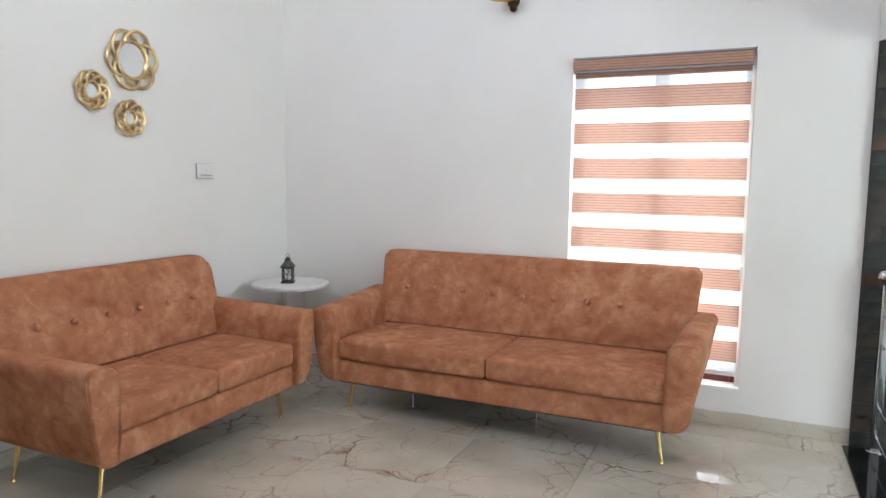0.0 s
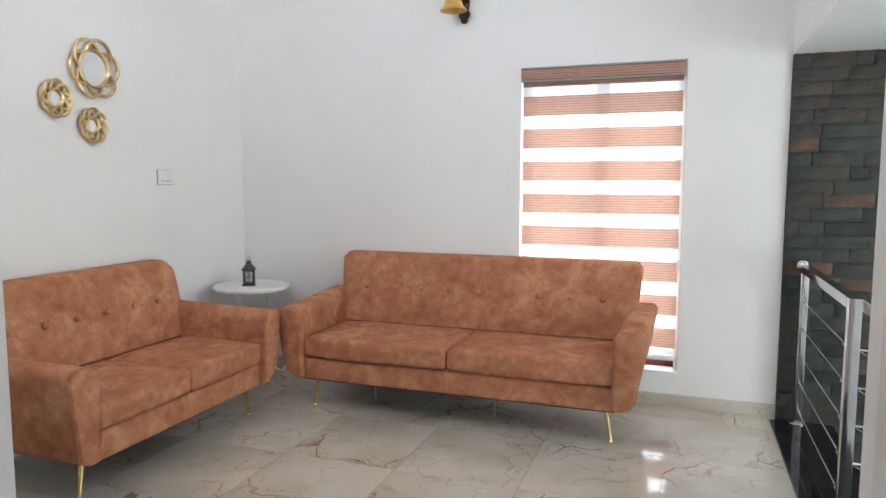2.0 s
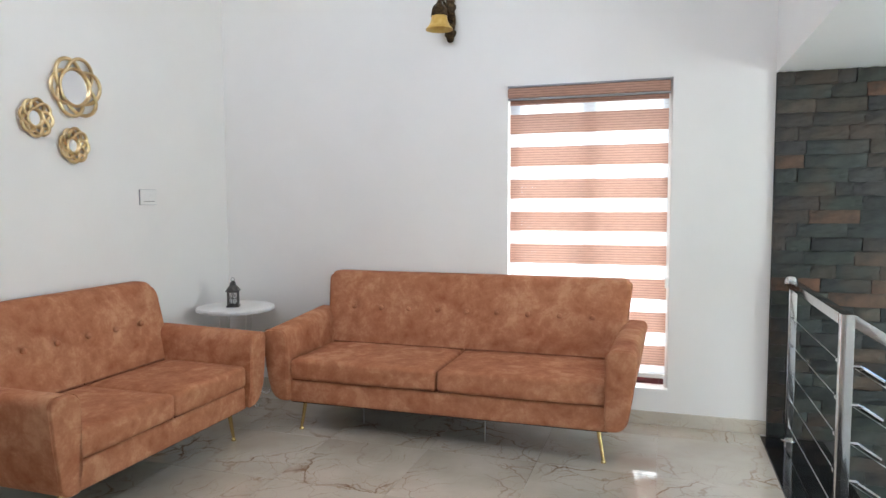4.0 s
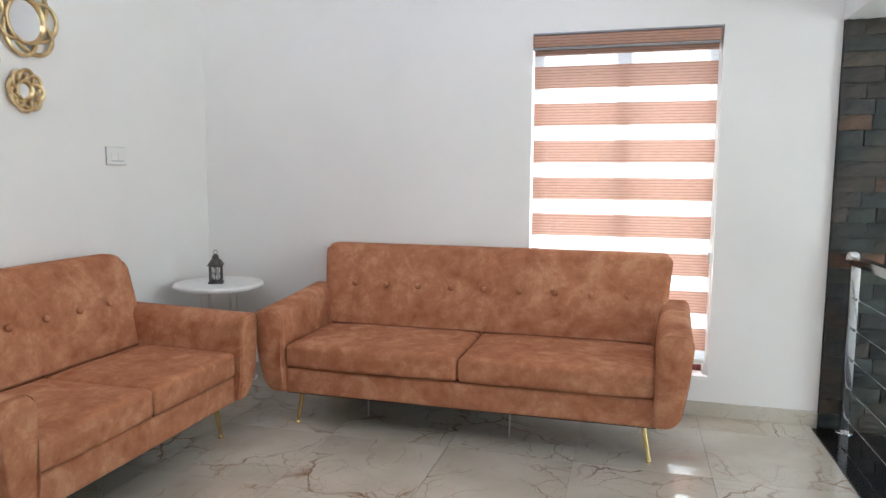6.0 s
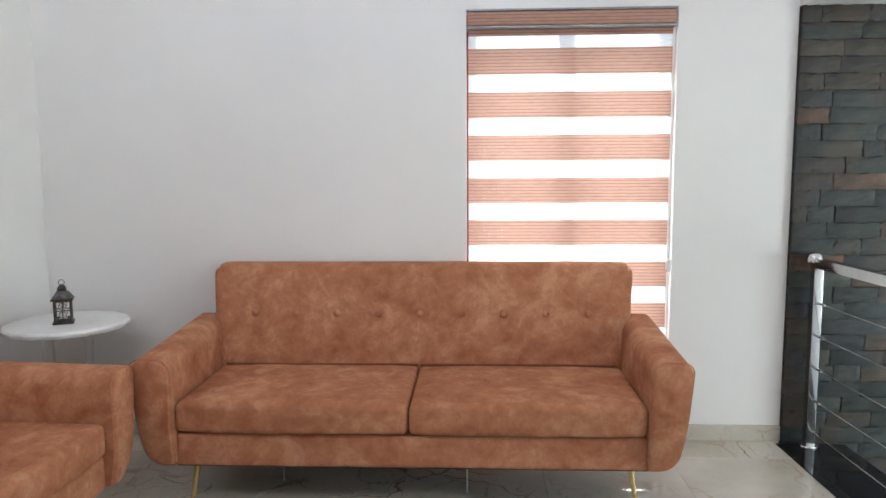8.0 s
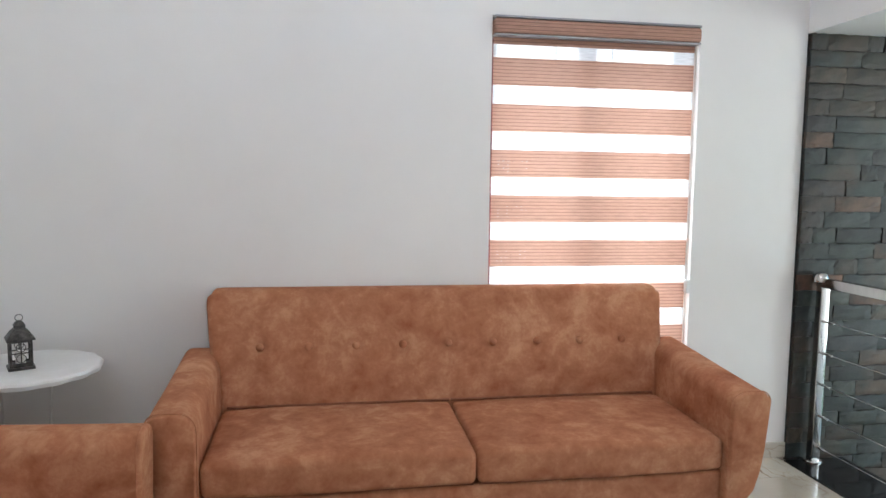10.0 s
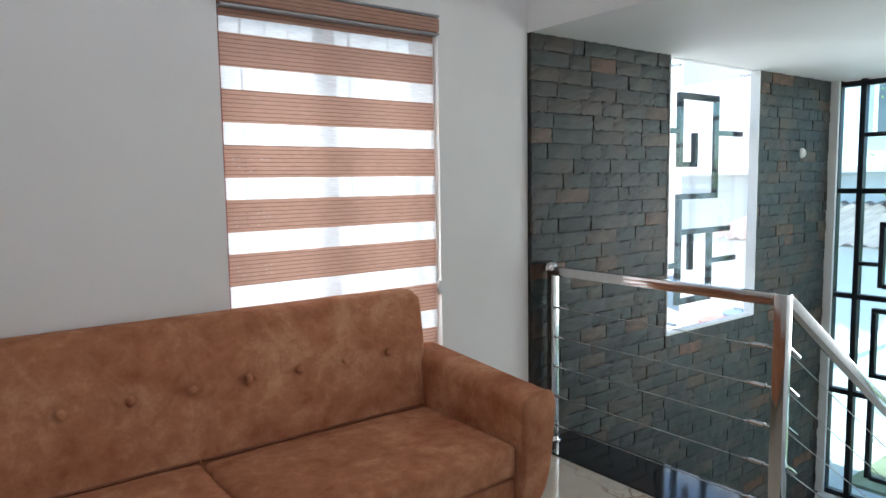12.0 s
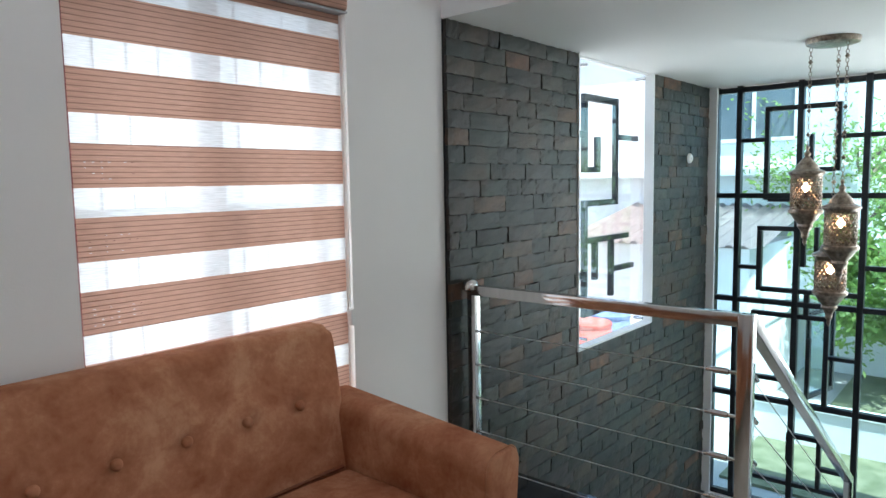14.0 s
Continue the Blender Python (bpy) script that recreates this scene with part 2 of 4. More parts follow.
def marble_material():
    """Polished cream porcelain with thin brown veins and pale clouds."""
    m = material("cream_marble_tile", (0.62, 0.57, 0.51), 0.035, coat=0.5)
    t = m.node_tree
    L, N = t.links.new, t.nodes.new
    b = principled(m)
    geo = N("ShaderNodeNewGeometry")
    oi = N("ShaderNodeObjectInfo")
    add = N("ShaderNodeVectorMath")
    sc = N("ShaderNodeVectorMath")
    sc.operation = "SCALE"
    sc.inputs[0].default_value = (17.0, 9.0, 5.0)
    L(oi.outputs["Random"], sc.inputs["Scale"])
    L(geo.outputs["Position"], add.inputs[0])
    L(sc.outputs[0], add.inputs[1])
    warp = N("ShaderNodeTexNoise")
    warp.inputs["Scale"].default_value, warp.inputs["Detail"].default_value = 2.6, 6
    L(add.outputs[0], warp.inputs["Vector"])
    w2 = N("ShaderNodeVectorMath")
    w2.operation = "MULTIPLY_ADD"
    w2.inputs[1].default_value = (0.55, 0.55, 0.0)
    L(warp.outputs["Color"], w2.inputs[0])
    L(add.outputs[0], w2.inputs[2])

    def veins(scale, width):
        v = N("ShaderNodeTexVoronoi")
        v.feature = "DISTANCE_TO_EDGE"
        v.inputs["Scale"].default_value = scale
        L(w2.outputs[0], v.inputs["Vector"])
        r = N("ShaderNodeMapRange")
        r.inputs[1].default_value, r.inputs[2].default_value = 0.0, width
        r.inputs[3].default_value, r.inputs[4].default_value = 1.0, 0.0
        L(v.outputs["Distance"], r.inputs[0])
        return r.outputs[0]

    fade = N("ShaderNodeTexNoise")
    fade.inputs["Scale"].default_value, fade.inputs["Detail"].default_value = 2.2, 3
    L(add.outputs[0], fade.inputs["Vector"])
    fr = N("ShaderNodeMapRange")
    fr.inputs[1].default_value, fr.inputs[2].default_value = 0.45, 0.66
    L(fade.outputs[0], fr.inputs[0])
    base = N("ShaderNodeValToRGB")
    base.color_ramp.elements[0].position, base.color_ramp.elements[0].color = 0.3, (0.49, 0.435, 0.355, 1)
    base.color_ramp.elements[1].position, base.color_ramp.elements[1].color = 0.65, (0.63, 0.58, 0.50, 1)
    L(warp.outputs[0], base.inputs[0])
    last = base.outputs[0]
    for scale, width, col, k in ((2.1, 0.018, (0.20, 0.095, 0.038), 1.0), (5.3, 0.022, (0.27, 0.15, 0.07), 0.75), (11.0, 0.028, (0.36, 0.24, 0.14), 0.4)):
        ml = N("ShaderNodeMath")
        ml.operation = "MULTIPLY"
        L(veins(scale, width), ml.inputs[0])
        L(fr.outputs[0], ml.inputs[1])
        m2 = N("ShaderNodeMath")
        m2.operation = "MULTIPLY"
        m2.inputs[1].default_value = k
        L(ml.outputs[0], m2.inputs[0])
        mx = N("ShaderNodeMix")
        mx.data_type = "RGBA"
        L(m2.outputs[0], mx.inputs[0])
        L(last, mx.inputs[6])
        mx.inputs[7].default_value = (*col, 1)
        last = mx.outputs[2]
    L(last, b.inputs["Base Color"])
    return m


def glass_material(name, tint=(0.95, 0.98, 0.98), rough=0.0):
    m = bpy.data.materials.new(name)
    m.use_nodes = True
    t = m.node_tree
    t.nodes.remove(t.nodes["Principled BSDF"])
    L, N = t.links.new, t.nodes.new
    tr, gl, mx, fr = N("ShaderNodeBsdfTransparent"), N("ShaderNodeBsdfGlossy"), N("ShaderNodeMixShader"), N("ShaderNodeLayerWeight")
    tr.inputs[0].default_value = (*tint, 1)
    gl.inputs["Roughness"].default_value = rough
    pw, ma = N("ShaderNodeMath"), N("ShaderNodeMath")
    pw.operation, pw.inputs[1].default_value = "POWER", 4.0
    ma.operation, ma.inputs[1].default_value, ma.inputs[2].default_value = "MULTIPLY_ADD", 0.9, 0.035
    L(fr.outputs["Facing"], pw.inputs[0])
    L(pw.outputs[0], ma.inputs[0])
    L(ma.outputs[0], mx.inputs[0])
    L(tr.outputs[0], mx.inputs[1])
    L(gl.outputs[0], mx.inputs[2])
    L(mx.outputs[0], t.nodes["Material Output"].inputs[0])
    return m


def cloth_material(name, color, through_part, clear_part, lines=False):
    """Blind cloth: part diffuse, part letting light through, part open weave; fine dark woven lines where lines is set."""
    m = bpy.data.materials.new(name)
    m.use_nodes = True
    t = m.node_tree
    t.nodes.remove(t.nodes["Principled BSDF"])
    L, N = t.links.new, t.nodes.new
    di, tl, tp = N("ShaderNodeBsdfDiffuse"), N("ShaderNodeBsdfTranslucent"), N("ShaderNodeBsdfTransparent")
    m1, m2 = N("ShaderNodeMixShader"), N("ShaderNodeMixShader")
    m1.inputs[0].default_value, m2.inputs[0].default_value = through_part, clear_part
    co = N("ShaderNodeTexCoord")
    nz = N("ShaderNodeTexNoise")
    mp = N("ShaderNodeMapping")
    mp.inputs["Scale"].default_value = (6, 1, 160)
    L(co.outputs["Object"], mp.inputs[0])
    L(mp.outputs[0], nz.inputs["Vector"])
    nz.inputs["Scale"].default_value, nz.inputs["Detail"].default_value = 3.0, 3
    rp = N("ShaderNodeValToRGB")
    rp.color_ramp.elements[0].position, rp.color_ramp.elements[1].position = 0.3, 0.7
    rp.color_ramp.elements[0].color = (*[c * 0.8 for c in color], 1)
    rp.color_ramp.elements[1].color = (*[min(0.95, c * 1.12) for c in color], 1)
    L(nz.outputs[0], rp.inputs[0])
    col = rp.outputs[0]
    if lines:
        sp = N("ShaderNodeSeparateXYZ")
        L(co.outputs["Object"], sp.inputs[0])
        ma = N("ShaderNodeMath")
        ma.operation = "PINGPONG"
        ma.inputs[1].default_value = lines / 2
        L(sp.outputs[2], ma.inputs[0])
        lt = N("ShaderNodeMapRange")
        lt.inputs[1].default_value, lt.inputs[2].default_value = 0.0008, 0.0024
        lt.inputs[3].default_value, lt.inputs[4].default_value = 0.5, 0.0
        L(ma.outputs[0], lt.inputs[0])
        mx = N("ShaderNodeMix")
        mx.data_type = "RGBA"
        L(lt.outputs[0], mx.inputs[0])
        L(col, mx.inputs[6])
        mx.inputs[7].default_value = (0.05, 0.025, 0.015, 1)
        col = mx.outputs[2]
    L(col, di.inputs[0])
    L(col, tl.inputs[0])
    L(di.outputs[0], m1.inputs[1])
    L(tl.outputs[0], m1.inputs[2])
    L(m1.outputs[0], m2.inputs[1])
    L(tp.outputs[0], m2.inputs[2])
    L(m2.outputs[0], t.nodes["Material Output"].inputs[0])
    return m


def emitter(name, color, strength):
    m = bpy.data.materials.new(name)
    m.use_nodes = True
    b = principled(m)
    b.inputs["Emission Color"].default_value, b.inputs["Emission Strength"].default_value = (*color, 1), strength
    b.inputs["Base Color"].default_value = (*color, 1)
    return m


M_MARBLE = marble_material()
M_STONE = stone_material("split_slate", False)
M_STONE_FAR = stone_material("split_slate_joined", True)
M_GLASS = glass_material("clear_glass")
M_TINTED = glass_material("blue_green_tinted_glass", (0.74, 0.90, 0.94))
M_MIRROR = material("mirror_silver", (0.86, 0.87, 0.87), 0.02, 1.0)
M_STRIP = cloth_material("woven_brown_strip", (0.55, 0.325, 0.25), 0.15, 0.004, lines=0.0155)
M_SHEER = cloth_material("sheer_white_strip", (0.76, 0.80, 0.83), 0.26, 0.15)
M_AMBER = material("amber_frosted_glass", (0.60, 0.36, 0.075), 0.35, color2=(0.72, 0.48, 0.14), scale=20)
M_LAMPGLASS = glass_material("speckled_lamp_glass", (0.86, 0.80, 0.76), 0.15)
M_BULB = emitter("warm_bulb", (1.0, 0.74, 0.48), 14.0)


# ---- mesh helpers ----
def link(name, bm, mat, smooth=True):
    me = bpy.data.meshes.new(name)
    bm.normal_update()
    bm.to_mesh(me)
    bm.free()
    me.materials.append(mat)
    if smooth:
        me.polygons.foreach_set("use_smooth", [True] * len(me.polygons))
        me.set_sharp_from_angle(angle=radians(38))
    return new(name, me)


def part(name, bm, mat, parent, label="", smooth=True):
    ob = link(name, bm, mat, smooth)
    ob.parent = parent
    if label:
        ob["label"] = label
    return ob


def thing(name, m, label, category, group="", kind=""):
    ob = new(name)
    ob.matrix_world = m
    return tagged(ob, label, category, group, kind)


def boxes(*bs, bevel=0.0):
    """Axis-aligned boxes (x0, x1, y0, y1, z0, z1) in one mesh."""
    bm = bmesh.new()
    for x0, x1, y0, y1, z0, z1 in bs:
        bmesh.ops.create_cube(bm, size=1, matrix=Matrix.LocRotScale(((x0 + x1) / 2, (y0 + y1) / 2, (z0 + z1) / 2), None, (x1 - x0, y1 - y0, z1 - z0)))
    if bevel:
        bmesh.ops.bevel(bm, geom=list(bm.edges), offset=bevel, segments=2, affect="EDGES", profile=0.6)
    return bm


def rbox(hx, hy, hz, r, n=(6, 4, 4), deform=None):
    """A soft box with round edges: half sizes, radius, divisions; deform moves each point."""
    bm = bmesh.new()
    h = (hx, hy, hz)
    axes = []
    for k in range(3):
        edge = [r * (1 - math.cos(a)) for a in (0, 0.45, 0.9, 1.25)]
        mid = [-(h[k] - r) + 2 * (h[k] - r) * i / n[k] for i in range(n[k] + 1)]
        axes.append([-h[k] + e for e in edge] + mid + [h[k] - e for e in reversed(edge)])
    verts = {}

    def vert(i, j, k):
        if (i, j, k) not in verts:
            p = Vector((axes[0][i], axes[1][j], axes[2][k]))
            q = Vector([max(-(h[a] - r), min(h[a] - r, p[a])) for a in range(3)])
            d = p - q
            p = q + d.normalized() * r if d.length > 1e-9 else p
            verts[(i, j, k)] = bm.verts.new(p)
        return verts[(i, j, k)]

    X, Y, Z = (len(a) - 1 for a in axes)
    for i in range(X):
        for j in range(Y):
            bm.faces.new((vert(i, j, 0), vert(i, j + 1, 0), vert(i + 1, j + 1, 0), vert(i + 1, j, 0)))
            bm.faces.new((vert(i, j, Z), vert(i + 1, j, Z), vert(i + 1, j + 1, Z), vert(i, j + 1, Z)))
    for i in range(X):
        for k in range(Z):
            bm.faces.new((vert(i, 0, k), vert(i + 1, 0, k), vert(i + 1, 0, k + 1), vert(i, 0, k + 1)))
            bm.faces.new((vert(i, Y, k), vert(i, Y, k + 1), vert(i + 1, Y, k + 1), vert(i + 1, Y, k)))
    for j in range(Y):
        for k in range(Z):
            bm.faces.new((vert(0, j, k), vert(0, j, k + 1), vert(0, j + 1, k + 1), vert(0, j + 1, k)))
            bm.faces.new((vert(X, j, k), vert(X, j + 1, k), vert(X, j + 1, k + 1), vert(X, j, k + 1)))
    if deform:
        for v in bm.verts:
            v.co = deform(v.co.copy())
    return bm


def tube(bm, pts, r, seg=8, closed=False, r_end=None):
    """A round bar along points."""
    pts = [Vector(p) for p in pts]
    rings, n = [], len(pts)
    side = None
    for i, p in enumerate(pts):
        a, b = pts[i - 1 if (i or closed) else 0], pts[(i + 1) % n if (i < n - 1 or closed) else i]
        d = (b - a).normalized()
        if side is None:
            side = d.orthogonal().normalized()
        side = (side - d * side.dot(d)).normalized()
        up = d.cross(side)
        rr = r if r_end is None else r + (r_end - r) * i / (n - 1)
        rings.append([bm.verts.new(p + (side * math.cos(2 * math.pi * k / seg) + up * math.sin(2 * math.pi * k / seg)) * rr) for k in range(seg)])
    for i in range(n if closed else n - 1):
        A, B = rings[i], rings[(i + 1) % n]
        shift = 0
        if closed and i == n - 1:
            shift = min(range(seg), key=lambda s: (A[0].co - B[s].co).length)
        for k in range(seg):
            bm.faces.new((A[k], A[(k + 1) % seg], B[(k + 1 + shift) % seg], B[(k + shift) % seg]))
    if not closed:
        bm.faces.new(list(reversed(rings[0])))
        bm.faces.new(rings[-1])
    return bm


def lathe(bm, profile, seg=24, at=(0, 0, 0), flute=0.0, lobes=8):
    """Turn (radius, height) pairs about the upright axis."""
    rings = []
    for r, z in profile:
        rings.append([bm.verts.new((at[0] + max(r, 1e-4) * (1 + flute * math.cos(lobes * 2 * math.pi * k / seg)) * math.cos(2 * math.pi * k / seg),
                                    at[1] + max(r, 1e-4) * (1 + flute * math.cos(lobes * 2 * math.pi * k / seg)) * math.sin(2 * math.pi * k / seg), at[2] + z)) for k in range(seg)])
    for A, B in zip(rings, rings[1:]):
        for k in range(seg):
            bm.faces.new((A[k], A[(k + 1) % seg], B[(k + 1) % seg], B[k]))
    return bm


def structure(name, bm, mat, label, category, smooth=False):
    return tagged(link(name, bm, mat, smooth), label, category, "", "structure")


# ---- plan ----
XW, YN = -3.05, 4.12            # west wall and north wall faces of the hall
XS = 0.595                      # where the slate begins
ZC = 2.075                      # stairwell ceiling
XG = 3.88                       # glazed wall
YD = 0.43                       # hall face of the wall with the doorway
ZL = -1.30                      # stair landing
HALL_H = 4.4
WIN = (-0.942, 0.046, 0.215, 2.085)
NICHE = (1.732, 2.75, 0.39, ZC)

structure("wall_north", boxes((-3.25, WIN[0], YN, 4.32, -1.6, HALL_H), (WIN[1], XS, YN, 4.32, -1.6, HALL_H), (WIN[0], WIN[1], YN, 4.32, -1.6, WIN[2]), (WIN[0], WIN[1], YN, 4.32, WIN[3], HALL_H)),
          M_WALL, "smooth white painted wall behind the long sofa", "wall")
slate_wall = structure("wall_slate", boxes((XS, NICHE[0], YN, 4.15, -1.6, 2.3), (NICHE[1], 4.05, YN, 4.15, -1.6, 2.3), (NICHE[0], NICHE[1], YN, 4.15, -1.6, NICHE[2]), (XS, 1.6, 4.15, 4.30, -1.6, 2.3), (3.12, 4.05, 4.15, 4.30, -1.6, 2.3), (1.6, 3.12, 4.15, 4.30, -1.6, 0.3), (1.6, 3.12, 4.15, 4.30, 2.2, 2.3)),
                       M_MORTAR, "stairwell wall clad in dark split slate", "wall")
structure("wall_west", boxes((-3.25, XW, 0.29, YN, -0.2, HALL_H)), M_WALL, "smooth white painted wall with gold mirrors", "wall")
# The high opening is unseen, cut for the added south lamp.
structure("wall_south", boxes((XW, -2.92, 0.29, YD, 0, HALL_H), (-0.88, -0.72, 0.29, YD, 0, HALL_H), (-2.92, -0.88, 0.29, YD, 0, 3.0), (-2.92, -0.88, 0.29, YD, 3.9, HALL_H), (0.19, 0.86, 0.29, YD, 0, HALL_H), (-0.72, 0.19, 0.29, YD, 2.1, HALL_H)), M_WALL, "white painted wall with a doorway", "wall")
structure("door_frame", boxes((-0.723, -0.717, 0.29, YD - 0.045, 0, 2.1), (0.187, 0.193, 0.29, YD - 0.045, 0, 2.1), bevel=0.002), M_JAMB, "off-white painted lining of the doorway", "door frame")
structure("wall_stair_side", boxes((0.86, 1.0, 0.29, 1.55, -1.5, HALL_H), (0.86, 4.05, 1.55, 1.7, -1.6, 2.3)), M_WALL, "plain white wall beside the stairs", "wall")
# The opening in the far wall is unseen, made for an added lamp.
structure("wall_bedroom", boxes((-1.2, -0.62, -3.2, -3.05, 0, HALL_H), (0.92, 1.6, -3.2, -3.05, 0, HALL_H), (-0.62, 0.92, -3.2, -3.05, 0, 0.88), (-0.62, 0.92, -3.2, -3.05, 2.12, HALL_H), (1.45, 1.6, -3.05, 0.29, 0, HALL_H), (-1.2, -1.05, -3.05, 0.29, 0, HALL_H)), M_WALL, "plain white walls of the room behind the doorway", "wall")
# The slabs beyond the south walls are unseen, added to block the sun.
structure("ceiling_hall", boxes((-3.25, XS + 0.15, 0.29, 4.32, HALL_H, HALL_H + 0.15), (-3.25, -1.2, -0.5, 0.29, HALL_H, HALL_H + 0.15), (-1.4, 1.8, -4.3, -3.2, HALL_H, HALL_H + 0.15), (-1.2, XS + 0.15, -3.2, 0.29, HALL_H, HALL_H + 0.15), (XS + 0.15, 1.6, -3.2, 1.7, HALL_H, HALL_H + 0.15)), M_CEIL, "white hall ceiling with unseen eaves added against the sun", "ceiling")
# The high gap in the beam is unseen, cut for an added lamp.
structure("ceiling_stairwell", boxes((XS, 4.35, 0.43, 4.12, ZC, 2.3), (XS, XS + 0.15, 0.43, 4.12, 2.3, 2.95), (XS, XS + 0.15, 0.43, 4.12, 4.1, HALL_H), (XS, XS + 0.15, 0.43, 1.0, 2.95, 4.1), (XS, XS + 0.15, 2.5, 4.12, 2.95, 4.1)), M_CEIL, "low white ceiling over the stairwell with a deep beam face", "ceiling")
structure("stair_landing", boxes((0.86, XG + 0.1, 1.7, YN, ZL - 0.2, ZL)), M_MARBLE, "pale stone stair landing", "floor")
structure("glass_wall_plinth", boxes((XG - 0.12, XG + 0.12, 1.7, YN - 0.05, ZL, ZL + 0.08), bevel=0.006), M_CEIL, "white plinth under the glazed wall", "plinth")
structure("corner_trim", boxes((XG - 0.06, XG - 0.031, YN - 0.085, YN, ZL + 0.08, ZC), bevel=0.003), M_CEIL, "white trim where slate meets the glazed wall", "trim")

# hall floor slab; its tiles follow at the end
floor = structure("floor", boxes((-3.25, 0.56, 0.29, 4.30, -0.2, -0.012), (-1.2, 1.6, -3.2, 0.29, -0.2, -0.012), (0.56, 0.86, 0.29, 4.115, -0.2, -0.012)), M_GROUT, "hall floor of polished cream marble tiles", "floor")
structure("granite_border", boxes((0.56, 0.885, 0.43, 4.07, -0.03, 0.004), bevel=0.004), M_GRANITE, "polished black granite border along the stairwell edge", "floor border")
structure("stairwell_edge", boxes((0.86, 0.878, 1.7, 4.07, ZL, -0.03)), M_WALL, "white face below the stairwell edge", "wall")
structure("baseboard", boxes((WIN[0] - 2.1, XS, YN - 0.012, YN, 0, 0.078), (XW, XW + 0.012, YD, YN - 0.012, 0, 0.078), (XW + 0.012, -0.72, YD, YD + 0.012, 0, 0.078), (0.19, 0.56, YD, YD + 0.012, 0, 0.078), bevel=0.002),
          M_MARBLE, "cream marble skirting", "skirting")

stairs = structure("stairs", boxes(*[(0.885 + 0.262 * i, 0.885 + 0.262 * (i + 1), 1.7, 2.95, ZL, -0.1625 * (i + 1)) for i in range(7)]), M_GRANITE, "black granite steps going down", "stairs")


# ---- window with maroon frame and zebra blind ----
win = thing("window_1", pose(0, 0, 0), "maroon framed window with security bars", "window", kind="structure")
x0, x1, z0, z1 = WIN
fy0, fy1 = 4.235, 4.285
xm = (x0 + x1) / 2
part("window_frame", boxes((x0, x0 + 0.05, fy0, fy1, z0, z1), (x1 - 0.05, x1, fy0, fy1, z0, z1), (x0 + 0.05, x1 - 0.05, fy0, fy1, z0, z0 + 0.105), (x0 + 0.05, x1 - 0.05, fy0, fy1, z1 - 0.05, z1), (xm - 0.04, xm + 0.04, fy0, fy1, z0 + 0.105, z1 - 0.05), bevel=0.004), M_MAROON, win)
for a, b in ((x0 + 0.05, xm - 0.04), (xm + 0.04, x1 - 0.05)):
    p = part("pane", boxes((a, b, 4.262, 4.266, z0 + 0.105, z1 - 0.05)), M_GLASS, win)
    p.visible_shadow = False
    for i in range(3):
        xx = a + (b - a) * (i + 1) / 4
        bm = bmesh.new()
        tube(bm, [(xx, 4.30, z0 + 0.05), (xx, 4.30, z1 - 0.03)], 0.005, 6)
        part("security_bar", bm, M_MAROON, win)
for i in range(5):
    zz = z0 + 0.2 + i * 0.4
    bm = bmesh.new()
    tube(bm, [(x0 + 0.02, 4.307, zz), (x1 - 0.02, 4.307, zz)], 0.005, 6)
    part("cross_bar", bm, M_MAROON, win)
part("side_trim", boxes((x1 - 0.024, x1 - 0.001, 4.152, fy0 - 0.002, z0 + 0.006, z1 - 0.002), bevel=0.002), M_WALL, win, "white plastered side strip")
part("window_sill", boxes((x0, x1, YN - 0.004, fy0, z0 - 0.02, z0 + 0.004), bevel=0.002), M_WALL, win)

blind = thing("zebra_blind", pose(-0.452, 4.138, 2.04), "zebra roller blind with brown woven and sheer white bands", "blind")
xm = -0.452
hw = 0.486
cw = hw - 0.006
PITCH, BAND = 0.204, 0.122


def sheet(xa, xb, za, zb, y, n=24):
    """A hanging cloth band with the slightest sway across its width."""
    bm = bmesh.new()
    cols = []
    for i in range(n + 1):
        x = xa + (xb - xa) * i / n
        w_ = 0.0012 * math.sin(x * 9.0 + za * 5)
        cols.append((bm.verts.new((x, y + w_, za)), bm.verts.new((x, y + w_, zb))))
    for (a0, a1), (b0, b1) in zip(cols, cols[1:]):
        bm.faces.new((a0, b0, b1, a1))
    return bm


def worn_band(zt):
    """A band whose weave has opened into rows of short slits near one end."""
    bm = bmesh.new()
    gap = random.Random(int(-zt * 1000))
    rows_ = [zt - BAND]
    for q in range(4):
        z = zt - BAND + 0.024 + 0.0155 * q
        rows_ += [z, z + 0.0011]
    rows_.append(zt)
    xs = [-cw]
    for q in range(7):
        x = -cw + 0.030 + 0.022 * q
        xs += [x, x + 0.007]
    xs.append(cw)
    grid_ = [[bm.verts.new((x, -0.001, z)) for x in xs] for z in rows_]
    for k in range(len(rows_) - 1):
        for q in range(len(xs) - 1):
            if k % 2 == 1 and q % 2 == 1 and gap.random() < (0.6 if q < 8 else 0.25):
                continue
            bm.faces.new((grid_[k][q], grid_[k][q + 1], grid_[k + 1][q + 1], grid_[k + 1][q]))
    return bm


def cassette_shape(co):
    if co.y < 0:
        co.y *= 1 + 0.15 * math.cos(co.z * 30)
    return co


part("cassette", rbox(hw, 0.042, 0.033, 0.012, (4, 2, 2), cassette_shape), M_STRIP, blind).location = (0, -0.006, -0.005)
part("cassette_trim", boxes((-hw, hw, -0.048, 0.03, 0.030, 0.040), (-hw, hw, -0.047, 0.03, -0.046, -0.038), bevel=0.003), M_TRIM, blind, "grey metal edge strip")
top = -0.046
